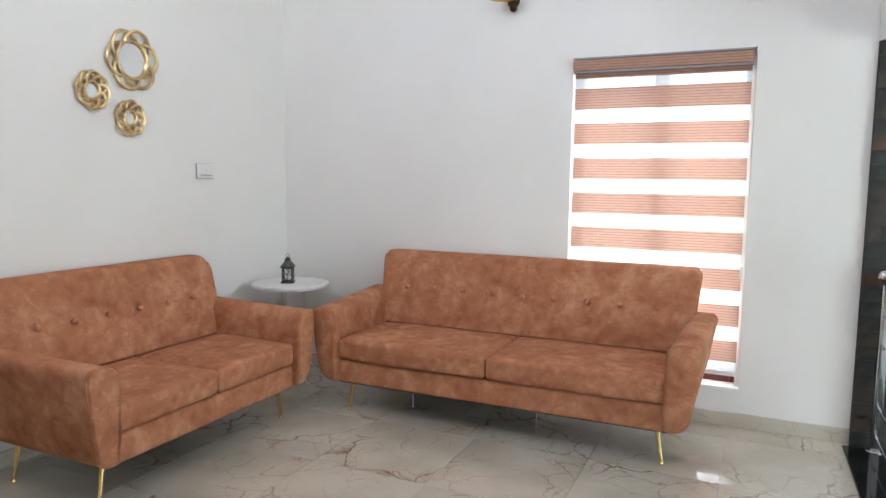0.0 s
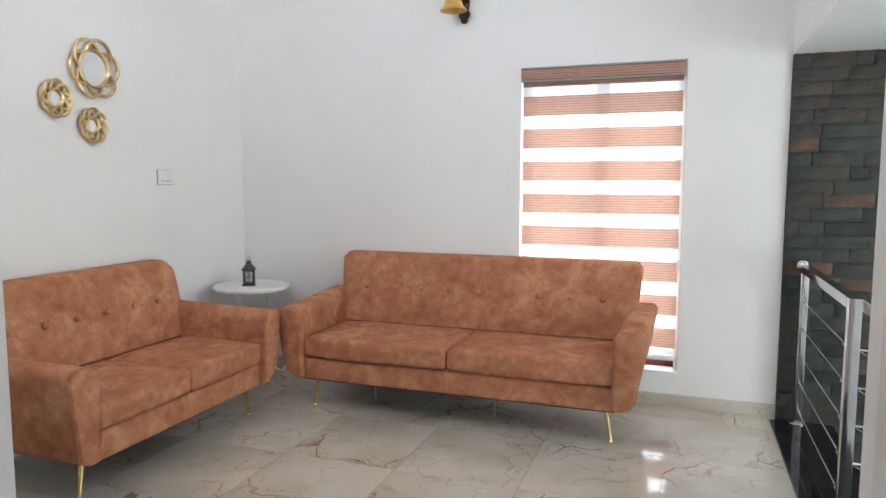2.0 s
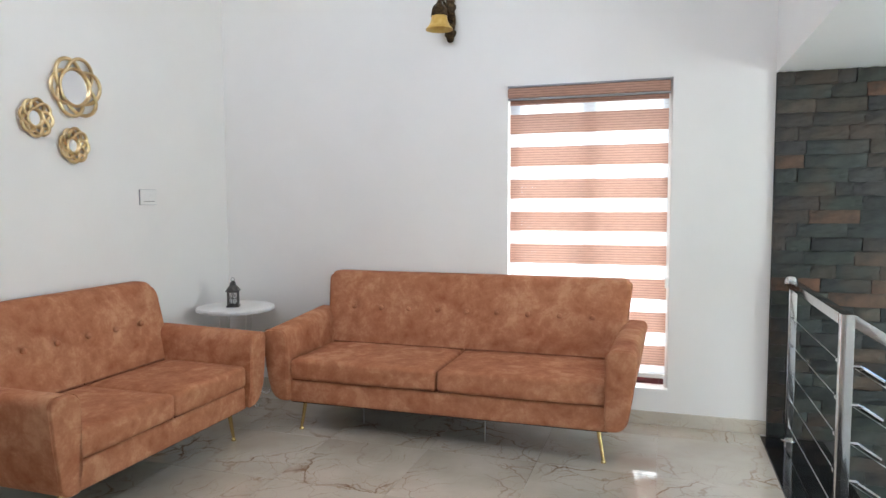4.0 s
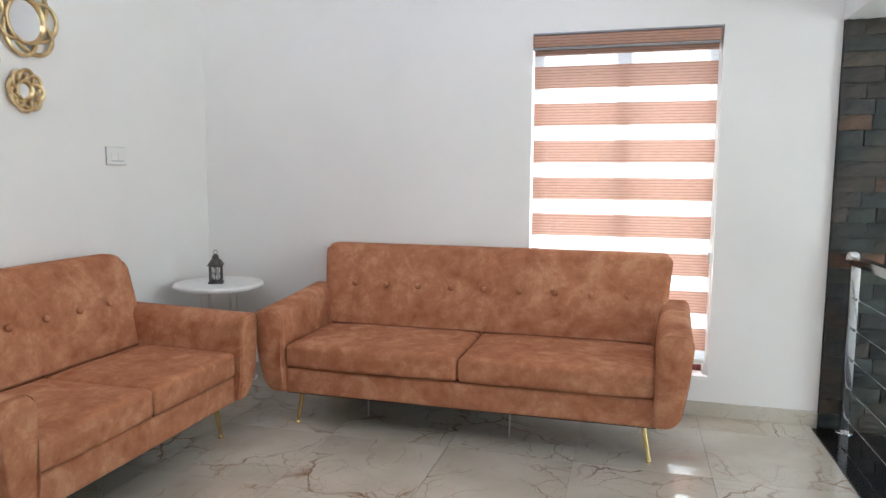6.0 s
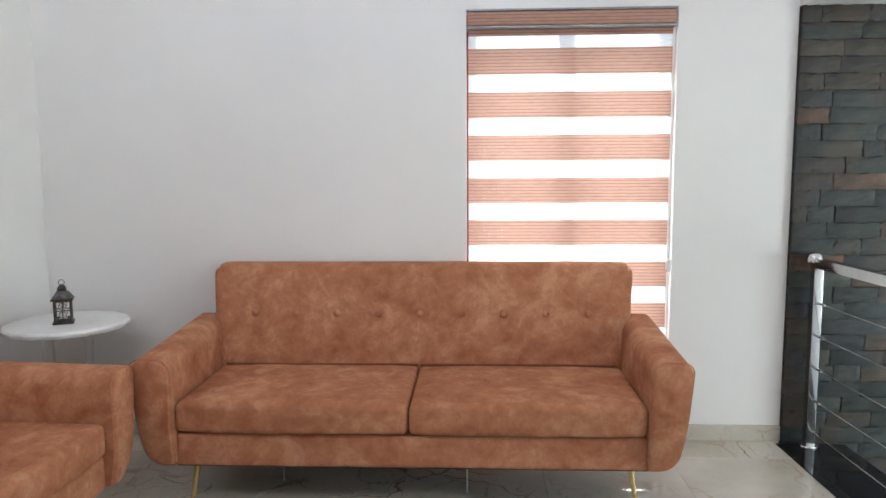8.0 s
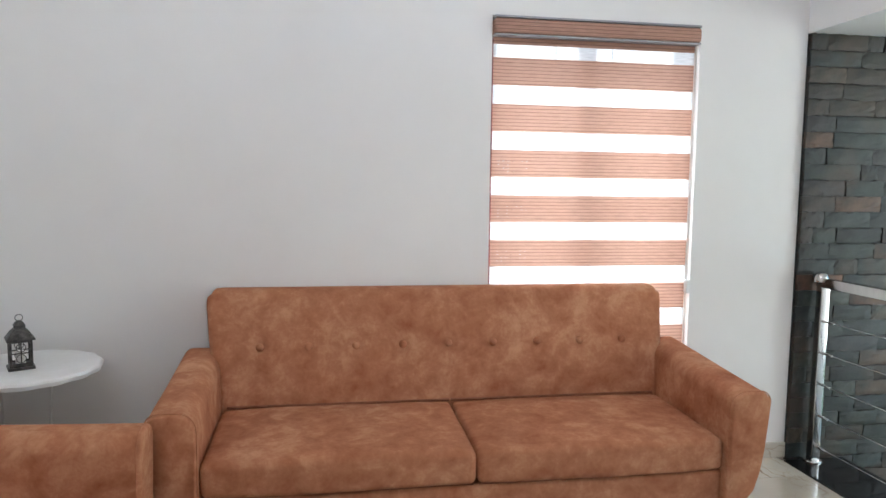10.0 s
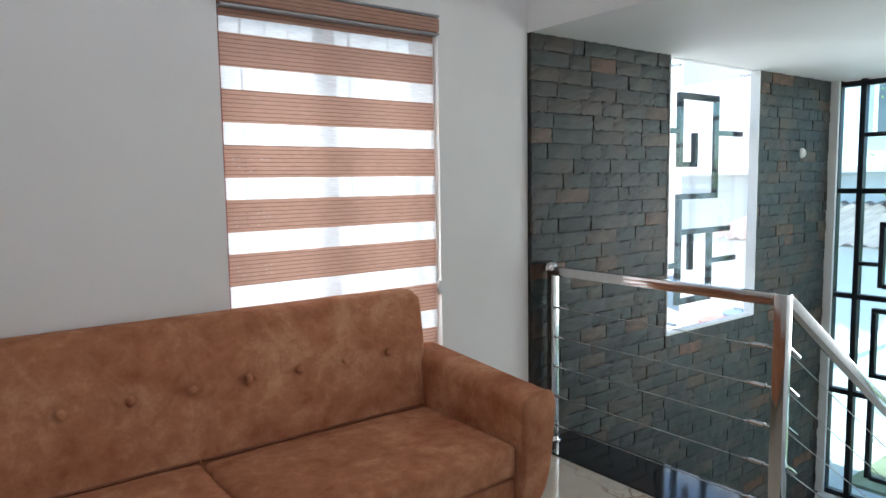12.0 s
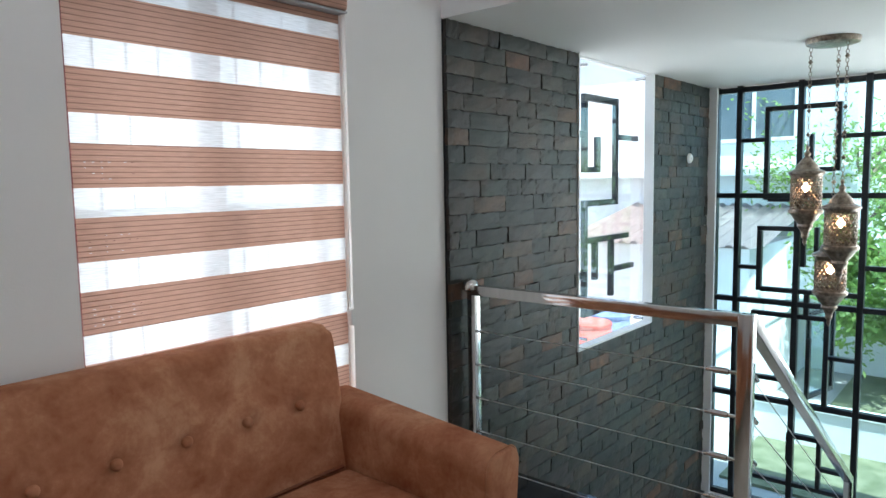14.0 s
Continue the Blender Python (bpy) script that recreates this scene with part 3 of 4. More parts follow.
for i in range(9):
    zt = 1.907 - 2.04 - PITCH * i
    if i < 8:
        part("woven_band", worn_band(zt) if i in (2, 3, 4) else sheet(-cw, cw, zt - BAND, zt, -0.001), M_STRIP, blind)
    low = zt if i < 8 else -1.745
    if low < top:
        sheer = part("sheer_band", sheet(-cw, cw, low, top, 0.0005), M_SHEER, blind, "sheer white band")
    top = zt - BAND
part("woven_header", boxes((-cw, cw, -0.0012, 0.0012, -0.076, -0.046)), M_STRIP, blind)
part("bottom_rail", rbox(cw, 0.010, 0.014, 0.006, (4, 1, 1)), M_PLASTIC, blind, "white bottom rail").location = (0, 0, -1.745)
bm = bmesh.new()
tube(bm, [(hw - 0.006, -0.02, -0.03), (hw - 0.006, -0.022, -0.7), (hw - 0.006, -0.02, -1.17)], 0.0022, 6)
tube(bm, [(hw - 0.006, 0.02, -0.03), (hw - 0.006, 0.012, -1.17)], 0.0022, 6)
part("bead_chain", bm, M_PLASTIC, blind)
part("chain_holder", rbox(0.010, 0.014, 0.032, 0.006, (1, 1, 2)), M_PLASTIC, blind, "white chain holder").location = (hw - 0.004, -0.02, -1.17)

# ---- slit window in the slate with black metal pattern ----
nw = thing("window_2", pose(0, 0, 0), "tall bare window in the slate with black metal pattern", "window", kind="structure")
a, b, c, d = NICHE
part("window_reveal", boxes((a - 0.002, a + 0.006, 4.086, 4.152, c, d), (b - 0.006, b + 0.002, 4.086, 4.152, c, d), (a + 0.006, b - 0.006, 4.086, 4.152, c - 0.004, c + 0.008), (a + 0.006, b - 0.006, 4.12, 4.152, d - 0.008, d)), M_CEIL, nw, "white plastered reveal", smooth=False)
part("outer_reveal", boxes((1.6, 1.606, 4.152, 4.30, 0.3, 2.2), (3.114, 3.12, 4.152, 4.30, 0.3, 2.2), (1.606, 3.114, 4.152, 4.30, 0.3, 0.306), (1.606, 3.114, 4.152, 4.30, 2.194, 2.2)), M_CEIL, nw, "white plastered outer reveal", smooth=False)
part("pane", boxes((1.62, 3.10, 4.165, 4.171, 0.32, 2.18)), M_GLASS, nw).visible_shadow = False
GY = 4.205
for bar in ((1.99, 2.437, 1.85, 1.89), (2.40, 2.437, 1.213, 1.85), (1.99, 2.40, 1.213, 1.25), (1.99, 2.03, 1.42, 1.85), (2.03, 2.195, 1.42, 1.455), (2.155, 2.195, 1.455, 1.64), (2.437, 2.735, 1.63, 1.665),
            (1.99, 2.03, 0.53, 1.213), (2.03, 2.38, 0.53, 0.57), (2.125, 2.165, 0.75, 0.985), (2.03, 2.60, 0.985, 1.02), (2.345, 2.385, 0.62, 0.985), (2.385, 2.68, 0.775, 0.81), (1.61, 1.99, 1.63, 1.665), (1.61, 1.99, 0.775, 0.81)):
    part("pattern_bar", boxes((bar[0], bar[1], GY - 0.015, GY + 0.015, bar[2], bar[3]), bevel=0.003), M_BLACKMETAL, nw)
for xx in (a + 0.12, b - 0.12):
    for zz in (c + 0.045, d - 0.045):
        bm = bmesh.new()
        tube(bm, [(xx, 4.10, zz), (xx, 4.165, zz)], 0.010, 10)
        part("glass_clip", bm, M_STEEL, nw)

# ---- glazed stair wall ----
gw = thing("window_3", pose(0, 0, 0), "tall glazed wall with black geometric metal frame", "window", kind="structure")
YE = 4.075


def mullion(y_a, y_b, z_a, z_b, deep=0.03, name="frame_bar"):
    part(name, boxes((XG - deep, XG + deep, min(y_a, y_b), max(y_a, y_b), z_a, z_b), bevel=0.003), M_BLACKMETAL, gw)


ZB = ZL + 0.08
w = 0.02
VERT = (YE - 0.025, 3.875, 3.445, 3.02, 2.595, 2.17, 1.745)
HORZ = (ZB + 0.02, -0.355, 0.415, 1.232, 2.045)
for y in VERT:
    mullion(y - w, y + w, ZB, ZC, 0.032, "mullion")
for z in HORZ:
    mullion(1.7, YE, z - w, z + w, 0.029, "transom")
k = 0.017
for ya, yb, za, zb in ((3.18, 3.69, 1.865, 1.9), (3.18, 3.214, 1.41, 1.865), (3.214, 3.40, 1.405, 1.44), (3.656, 3.69, 1.20, 1.865), (3.42, 3.656, 1.185, 1.215), (3.355, 3.385, 1.40, 1.68), (3.69, 3.875, 1.64, 1.672), (3.0, 3.18, 1.64, 1.672),
                       (3.385, 3.725, 0.965, 1.0), (3.69, 3.725, 0.50, 0.965), (3.385, 3.417, 0.70, 0.965), (3.0, 3.69, 0.495, 0.53), (3.30, 3.33, 0.78, 1.0), (3.725, 3.875, 0.66, 0.69), (3.35, 3.385, 0.33, 0.495),
                       (3.21, 3.755, 0.305, 0.34), (3.21, 3.244, -0.335, 0.305), (3.72, 3.755, -0.20, 0.305), (3.445, 3.72, -0.20, -0.168), (3.33, 3.36, -0.20, 0.16), (3.0, 3.21, 0.02, 0.05),
                       (3.72, 3.755, -1.0, -0.375), (3.0, 3.72, -1.01, -0.978), (3.235, 3.475, -0.625, -0.59), (3.445, 3.475, -0.81, -0.625), (3.235, 3.265, -0.978, -0.625), (3.0, 3.235, -0.84, -0.81),
                       (2.6, 3.0, 1.64, 1.672), (2.6, 3.0, 0.70, 0.735), (2.2, 2.6, 0.0, 0.035)):
    mullion(ya, yb, za, zb, 0.026, "pattern_bar")
for ya, yb in zip(VERT[1:], VERT):
    for za, zb in zip(HORZ, HORZ[1:]):
        p = part("pane", boxes((XG - 0.003, XG + 0.003, ya + w, yb - w, za + w, zb - w)), M_TINTED, gw)
        p.visible_shadow = False
mullion(1.7, 1.725, ZB, ZC)
sl = 0.42
sash = part("open_sash", boxes((0, 0.028, -0.014, 0.014, -0.32, 0.36), (sl - 0.028, sl, -0.014, 0.014, -0.32, 0.36), (0.028, sl - 0.028, -0.014, 0.014, -0.32, -0.285), (0.028, sl - 0.028, -0.014, 0.014, 0.325, 0.36), bevel=0.002), M_BLACKMETAL, gw, "black casement standing open")
sash.location, sash.rotation_euler = (XG + 0.035, 3.36, 0.0), (0, 0, radians(-13.5))
sp = part("sash_pane", boxes((0.028, sl - 0.028, -0.002, 0.002, -0.285, 0.325)), M_TINTED, sash)
sp.visible_shadow = False


# ---- sofas ----
def sofa(m, inner, outer, half_back, buttons, spacing, feet, label, stays, corner, rise):
    """A button-backed suede sofa on splayed brass legs; it faces local -y, its back stands at y = 0.85 - 0.03."""
    s = thing("sofa", m, label, "sofa", "matching sofas")
    thick = outer - inner
    # front rail and base
    part("base", rbox(inner + 0.02, 0.36, 0.066, 0.016, (10, 6, 2)), M_SUEDE, s).location = (0, 0.398, 0.257)
    # Unseen black panel, added to deepen the shade under the sofa.
    part("underside_absorber", boxes((-inner - 0.01, inner + 0.01, 0.06, 0.745, 0.184, 0.1905)), M_ABSORBER, s, "unseen black panel added under the seat to darken the floor", smooth=False)
    # seat cushions
    for sx in (-1, 1):
        def puff(co, sx=sx):
            fx, fy = co.x / (inner / 2), co.y / 0.31
            if co.z > 0:
                co.z += 0.014 * (1 - fx ** 4) * (1 - fy ** 4)
            co.y -= 0.012 * (1 - fx ** 2) if co.y < -0.24 else 0
            if co.x * sx > 0:
                co.x *= 1 + 0.018 / (inner / 2) * (fy + 1) / 2
            co += Vector((0, 0, 0.004)) * noise.noise(Vector((co.x * 6 + sx * 3, co.y * 6, 2)))
            return co
        bm = rbox(inner / 2 - 0.0012, 0.278, 0.058, 0.025, (14, 12, 3), puff)
        bmesh.ops.translate(bm, vec=(sx * inner / 2, 0.298, 0.386), verts=bm.verts)
        part("seat_cushion", bm, M_SUEDE, s)
        bm = bmesh.new()
        tube(bm, [(sx * 0.01, 0.042, 0.3255), (sx * (inner - 0.01), 0.042, 0.3255)], 0.0045, 6)
        part("seat_piping", bm, M_PIPING_SHADE, s)
        # A dark cord draws the shade of the crease behind the cushion.
        bm = bmesh.new()
        tube(bm, [(sx * 0.004, 0.583, 0.446), (sx * (inner - 0.004), 0.583, 0.446)], 0.006, 6)
        part("crease_shade_cord", bm, M_PIPING_SHADE, s)
    # backrest with button dimples
    spots = [((i - (buttons - 1) / 2) * spacing, 0.03) for i in range(buttons)]

    def lean(co):
        t = (co.z + 0.25) / 0.5
        front = co.y < 0
        x = co.x
        if front:
            for bx, bz in spots:
                dd = ((x - bx) ** 2 + (co.z - bz) ** 2) / 0.026 ** 2
                co.y += 0.013 * math.exp(-dd)
            co.y -= 0.010 * (1 - (2 * t - 1) ** 2) * (1 - (x / half_back) ** 6)
        ax, az_ = abs(x) - (half_back - corner), co.z - (0.25 - corner)
        if ax > 0 and az_ > 0:
            k_ = max(ax, az_) / math.hypot(ax, az_)
            x = math.copysign(half_back - corner + ax * k_, x)
            co.z = 0.25 - corner + az_ * k_
        co.x = x * (0.95 + 0.05 * t)
        co.y += 0.145 * t
        co.y += 0.004 * noise.noise(Vector((x * 5, co.z * 5, 1)))
        return co

    part("backrest", rbox(half_back, 0.062, 0.25, 0.036, (int(half_back * 70), 3, 20), lean), M_SUEDE, s).location = (0, 0.64, 0.645)
    for bx, bz in spots:
        bm = bmesh.new()
        lathe(bm, [(0.0, 0.010), (0.007, 0.0092), (0.0135, 0.006), (0.0165, 0.0), (0.0150, -0.008)], 16)
        t = (bz + 0.25) / 0.5
        spot = (bx * (0.95 + 0.05 * t), 0.64 - 0.062 + 0.145 * t - 0.024, 0.645 + bz)
        bmesh.ops.transform(bm, matrix=Matrix.LocRotScale(spot, Euler((radians(90 - 14), 0, 0)), None), verts=bm.verts)
        part("button", bm, M_SUEDE, s)
    # arms: a rounded front outline carried back, rising and opening a little
    def outline(inset):
        pts = []
        corners = ((inner + inset, 0.205 + inset, 0.012, 180), (outer - inset - 0.028, 0.205 + inset, 0.075, 270), (outer - inset, 0.622 - inset, 0.040, 0), (inner + inset, 0.622 - inset, 0.058, 90))
        for cx, cz, r, a0 in corners:
            ox = cx + r if a0 in (180, 90) else cx - r
            oz = cz + r if a0 in (180, 270) else cz - r
            for q in range(9):
                a = radians(a0 + 90 * q / 8)
                pts.append((ox + r * math.cos(a), oz + r * math.sin(a)))
        dense = []
        for p, q in zip(pts, pts[1:] + pts[:1]):
            n_ = max(1, int(math.hypot(q[0] - p[0], q[1] - p[1]) / 0.04))
            dense += [(p[0] + (q[0] - p[0]) * f / n_, p[1] + (q[1] - p[1]) * f / n_) for f in range(n_)]
        return dense

    full = outline(0.0)
    mx_, mz_ = (inner + outer) / 2 - 0.01, 0.42
    for sx in (-1, 1):
        bm = bmesh.new()
        rings = []
        for y, k in ((-0.016, 0.90), (-0.015, 0.93), (-0.012, 0.965), (-0.005, 0.99), (0.004, 1.0), (0.10, 1.0), (0.25, 1.0), (0.40, 1.0), (0.55, 1.0), (0.70, 1.0), (0.738, 0.99), (0.75, 0.95)):
            back = max(0.0, y) / 0.75
            ring = []
            for px, pz in full:
                # pull towards the middle by a like distance on all sides
                ddx, ddz = (px - mx_), (pz - mz_)
                sh = (1 - k) * 0.075
                x = px - math.copysign(min(abs(ddx), sh), ddx)
                zz = pz - math.copysign(min(abs(ddz), sh), ddz)
                if zz > 0.35:
                    zz += rise * back * (zz - 0.35) / 0.27
                x += 0.036 * back * max(0, zz - 0.2) / 0.42
                if zz < 0.40:
                    x -= 0.020 * ((0.40 - zz) / 0.2) * max(0, (px - inner) / thick)
                yy = y + 0.022 * max(0, 0.33 - zz) / 0.13 * (1 - back)
                ring.append(bm.verts.new((sx * (x + 0.003 * noise.noise(Vector((y * 5, zz * 5, sx)))), yy, zz)))
            rings.append(ring)
        n_ = len(full)
        for A, B in zip(rings, rings[1:]):
            for q in range(n_):
                f = (A[q], A[(q + 1) % n_], B[(q + 1) % n_], B[q])
                bm.faces.new(f if sx < 0 else tuple(reversed(f)))
        bm.faces.new(rings[0] if sx > 0 else list(reversed(rings[0])))
        bm.faces.new(rings[-1] if sx < 0 else list(reversed(rings[-1])))
        bmesh.ops.recalc_face_normals(bm, faces=bm.faces)
        part("armrest", bm, M_SUEDE, s)
        bm = bmesh.new()
        tube(bm, [(sx * (x + (0.002 if x > mx_ else -0.002)), -0.004 + 0.022 * max(0, 0.33 - z) / 0.13, z + (0.002 if z > 0.55 else 0)) for x, z in [(px - (0.020 * ((0.40 - pz) / 0.2) * max(0, (px - inner) / thick) if pz < 0.40 else 0), pz) for px, pz in full]], 0.0022, 5, closed=True)
        part("arm_piping", bm, M_SUEDE, s)
    # legs
    for sx in (-1, 1):
        for yy, back in ((0.135, -1), (0.66, 1)):
            bm = bmesh.new()
            tube(bm, [(sx * (feet - 0.035), yy, 0.215), (sx * feet, yy + 0.008 * back, 0.012)], 0.0135, 12, r_end=0.0085)
            leg = part("leg", bm, M_BRASS, s, "tapered brass leg")
            bm = bmesh.new()
            lathe(bm, [(0.0, 0.0), (0.013, 0.0), (0.014, 0.006), (0.011, 0.014), (0.0, 0.016)], 14, (sx * feet, yy + 0.008 * back, 0))
            part("foot_cap", bm, M_BRASS, leg)
    for xx, yy in stays:
        bm = bmesh.new()
        tube(bm, [(xx, yy, 0.21), (xx, yy, 0.0)], 0.0035, 8)
        part("support_leg", bm, M_CABLE, s, "thin steel support leg")
    return s


sofa(pose(-1.157, YN - 0.85, 0), 0.90, 1.05, 1.0, 9, 0.1975, 0.887, "long terracotta suede sofa with nine buttons and brass legs", ((0.22, 0.25), (-0.57, 0.33)), 0.055, 0.034)
sofa(pose(XW + 0.862, 2.508, 0, 0, 0, 90), 0.583, 0.728, 0.705, 6, 0.192, 0.594, "short terracotta suede sofa with six buttons against the wall", (), 0.10, 0.010)


# ---- side table and lantern ----
TX, TY, TZ = -2.752, 3.775, 0.658
table = thing("side_table", pose(TX, TY, 0), "round white side table with bent wire legs in the corner", "side table")
bm = bmesh.new()
lathe(bm, [(0.0, TZ - 0.016), (0.225, TZ - 0.018), (0.246, TZ - 0.027), (0.254, TZ - 0.024), (0.258, TZ - 0.010), (0.253, TZ - 0.001), (0.243, TZ + 0.002), (0.0, TZ)], 96, flute=0.016, lobes=16)
part("tabletop", bm, M_TABLETOP, table, "white scalloped top")
bm = bmesh.new()
ring = [(0.125 * math.cos(2 * math.pi * i / 32), 0.125 * math.sin(2 * math.pi * i / 32), TZ - 0.026) for i in range(32)]
tube(bm, ring, 0.006, 8, closed=True)
part("top_ring", bm, M_WIRE, table)
for i in range(4):
    a = math.pi / 4 + i * math.pi / 2 + 0.35
    ca, sa = math.cos(a), math.sin(a)
    bm = bmesh.new()
    prof = [(0.125, TZ - 0.022), (0.118, 0.56), (0.110, 0.45), (0.104, 0.33), (0.108, 0.20), (0.140, 0.09), (0.190, 0.025), (0.225, 0.007), (0.245, 0.013), (0.25, 0.03)]
    pts = []
    for p, q in zip(prof, prof[1:]):
        pts += [(p[0] + (q[0] - p[0]) * f, p[1] + (q[1] - p[1]) * f) for f in (0, 0.5)]
    pts.append(prof[-1])
    tube(bm, [(r * ca, r * sa, z) for r, z in pts], 0.0048, 8)
    part("leg", bm, M_WIRE, table, "curved white wire leg")
bm = bmesh.new()
tube(bm, [(0.104 * math.cos(2 * math.pi * i / 24), 0.104 * math.sin(2 * math.pi * i / 24), 0.33) for i in range(24)], 0.005, 8, closed=True)
part("brace_ring", bm, M_WIRE, table)

lan = thing("lantern", pose(TX + 0.002, TY - 0.03, TZ + 0.001, 0, 0, 28), "small dark metal candle lantern on the white table", "lantern")
part("base", boxes((-0.042, 0.042, -0.042, 0.042, 0.0, 0.010), (-0.036, 0.036, -0.036, 0.036, 0.010, 0.018), bevel=0.002), M_PEWTER, lan)
for sx in (-1, 1):
    for sy in (-1, 1):
        part("corner_post", boxes((sx * 0.032 - 0.004, sx * 0.032 + 0.004, sy * 0.032 - 0.004, sy * 0.032 + 0.004, 0.018, 0.108), bevel=0.001), M_PEWTER, lan)
for ax in range(4):
    rot = Matrix.Rotation(ax * math.pi / 2, 4, "Z")
    bm = boxes((-0.028, 0.028, -0.0335, -0.0305, 0.018, 0.024), (-0.028, 0.028, -0.0335, -0.0305, 0.098, 0.108), (-0.002, 0.002, -0.033, -0.031, 0.024, 0.098), (-0.028, 0.028, -0.033, -0.031, 0.058, 0.062))
    for zc in (0.041, 0.080):
        tube(bm, [(0.015 * math.cos(q * math.pi / 6), -0.032, zc + 0.015 * math.sin(q * math.pi / 6)) for q in range(12)], 0.0014, 5, closed=True)
    bmesh.ops.transform(bm, matrix=rot, verts=bm.verts)
    part("side_grille", bm, M_PEWTER, lan)
bm = bmesh.new()
lathe(bm, [(0.062, 0.106), (0.064, 0.110), (0.056, 0.117), (0.040, 0.136), (0.026, 0.146), (0.024, 0.150), (0.026, 0.158), (0.018, 0.168), (0.008, 0.174), (0.0, 0.176)], 4)
bmesh.ops.rotate(bm, matrix=Matrix.Rotation(math.pi / 4, 3, "Z"), verts=bm.verts)
part("roof", bm, M_PEWTER, lan)
bm = bmesh.new()
tube(bm, [(0.012 * math.cos(q * math.pi / 8), 0, 0.184 + 0.012 * math.sin(q * math.pi / 8)) for q in range(16)], 0.0016, 6, closed=True)
part("hanging_ring", bm, M_PEWTER, lan)
bm = bmesh.new()
lathe(bm, [(0.0, 0.018), (0.016, 0.018), (0.016, 0.062), (0.013, 0.065), (0.0, 0.064)], 16)
part("candle", bm, M_TABLETOP, lan, "white candle stub")


# ---- gold looped mirrors ----
def loop_mirror(y, z, radius, glass_r, strands, label):
    mi = thing("wall_mirror", pose(XW, y, z, 0, 0, 90), label, "wall mirror", "gold looped mirrors")
    thick_ = 0.0100 if radius > 0.12 else 0.0094
    r_in, r_out, span = glass_r + 0.005, radius - thick_, radians(118 if radius > 0.12 else 120)
    for s in range(strands):
        bm = bmesh.new()
        pts = []
        c0 = 2 * math.pi * s / strands
        for i in range(30):
            f = i / 29
            a = c0 - f * span
            r = r_in + (r_out - r_in) * math.sin(math.pi * f ** 0.85) ** 1.25
            pts.append((r * math.cos(a), -0.008 - 0.018 * math.sin(math.pi * f ** 0.65), r * math.sin(a)))
        tube(bm, pts, thick_, 8)
        part("loop", bm, M_GOLD, mi)
    bm = bmesh.new()
    lathe(bm, [(0.0, 0.0), (glass_r + 0.004, 0.0), (glass_r + 0.004, 0.006), (0.0, 0.006)], 40)
    bmesh.ops.rotate(bm, matrix=Matrix.Rotation(math.pi / 2, 3, "X"), verts=bm.verts)
    gl = part("mirror_glass", bm, M_MIRROR, mi)
    gl.location = (0, -0.006, 0)
    bm = bmesh.new()
    tube(bm, [((glass_r + 0.005) * math.cos(2 * math.pi * i / 40), -0.018, (glass_r + 0.005) * math.sin(2 * math.pi * i / 40)) for i in range(40)], 0.0092 if radius > 0.12 else 0.0078, 8, closed=True)
    part("inner_rim", bm, M_GOLD, mi)
    return mi


loop_mirror(2.785, 1.985, 0.172, 0.094, 6, "large round mirror in a looped antique gold frame")
loop_mirror(2.53, 1.795, 0.103, 0.040, 8, "small round mirror in a twisted antique gold frame")
loop_mirror(2.758, 1.673, 0.101, 0.036, 8, "small round mirror in a twisted antique gold frame")

# ---- switch plate ----
sw = thing("switch_plate", pose(XW, 3.315, 1.396, 0, 0, 90), "white switch plate with two rocker switches", "light switch")
# Slightly larger grey slab that draws the shade line round the plate.
part("edge_shade", rbox(0.072, 0.005, 0.048, 0.003, (2, 1, 2)), M_TRIM, sw, "grey rim drawn as the shade around the plate").location = (0, -0.003, 0)
part("plate", rbox(0.070, 0.006, 0.046, 0.004, (2, 1, 2)), M_PLASTIC, sw).location = (0, -0.008, 0)
for sx in (-0.024, 0.022):
    part("rocker", rbox(0.020, 0.004, 0.022, 0.003, (1, 1, 1)), M_PLASTIC, sw).location = (sx, -0.0135, 0)
part("rocker_line", boxes((-0.048, 0.046, -0.0152, -0.0132, -0.027, -0.0245), bevel=0.0005), M_BRONZE, sw, "thin grey line under the rockers")

# ---- bell sconce ----
SX, SZ = -1.318, 2.52
sc = thing("wall_sconce", pose(SX, YN, SZ), "bronze wall sconce with an amber glass bell shade", "wall lamp")
bm = rbox(0.030, 0.012, 0.135, 0.010, (2, 1, 10), lambda co: Vector((co.x * (0.55 + 0.45 * math.cos(co.z * 11)) * (1.15 if abs(co.z) < 0.05 else 1), co.y, co.z)))
part("backplate", bm, M_BRONZE, sc).location = (0, -0.014, 0)
for zz, r in ((0.118, 0.030), (0.078, 0.040), (0.03, 0.034), (-0.045, 0.040), (-0.085, 0.038), (-0.118, 0.026)):
    bm = bmesh.new()
    bmesh.ops.create_icosphere(bm, subdivisions=3, radius=r)
    for v in bm.verts:
        v.co *= 1 + 0.18 * noise.noise(v.co * 60)
        v.co.y *= 0.55
    part("leaf_scroll", bm, M_BRONZE, sc).location = (0.006 * math.cos(zz * 60), -0.026, zz)
bm = bmesh.new()
tube(bm, [(0, -0.03, 0.03), (-0.012, -0.06, 0.075), (-0.022, -0.10, 0.105), (-0.03, -0.135, 0.10), (-0.032, -0.145, 0.07)], 0.009, 10)
part("arm", bm, M_BRONZE, sc)
bm = bmesh.new()
lathe(bm, [(0.004, 0.10), (0.014, 0.09), (0.020, 0.074), (0.036, 0.060), (0.047, 0.040), (0.050, 0.020), (0.054, 0.002), (0.050, -0.004)], 32, (-0.032, -0.145, 0), flute=0.05)
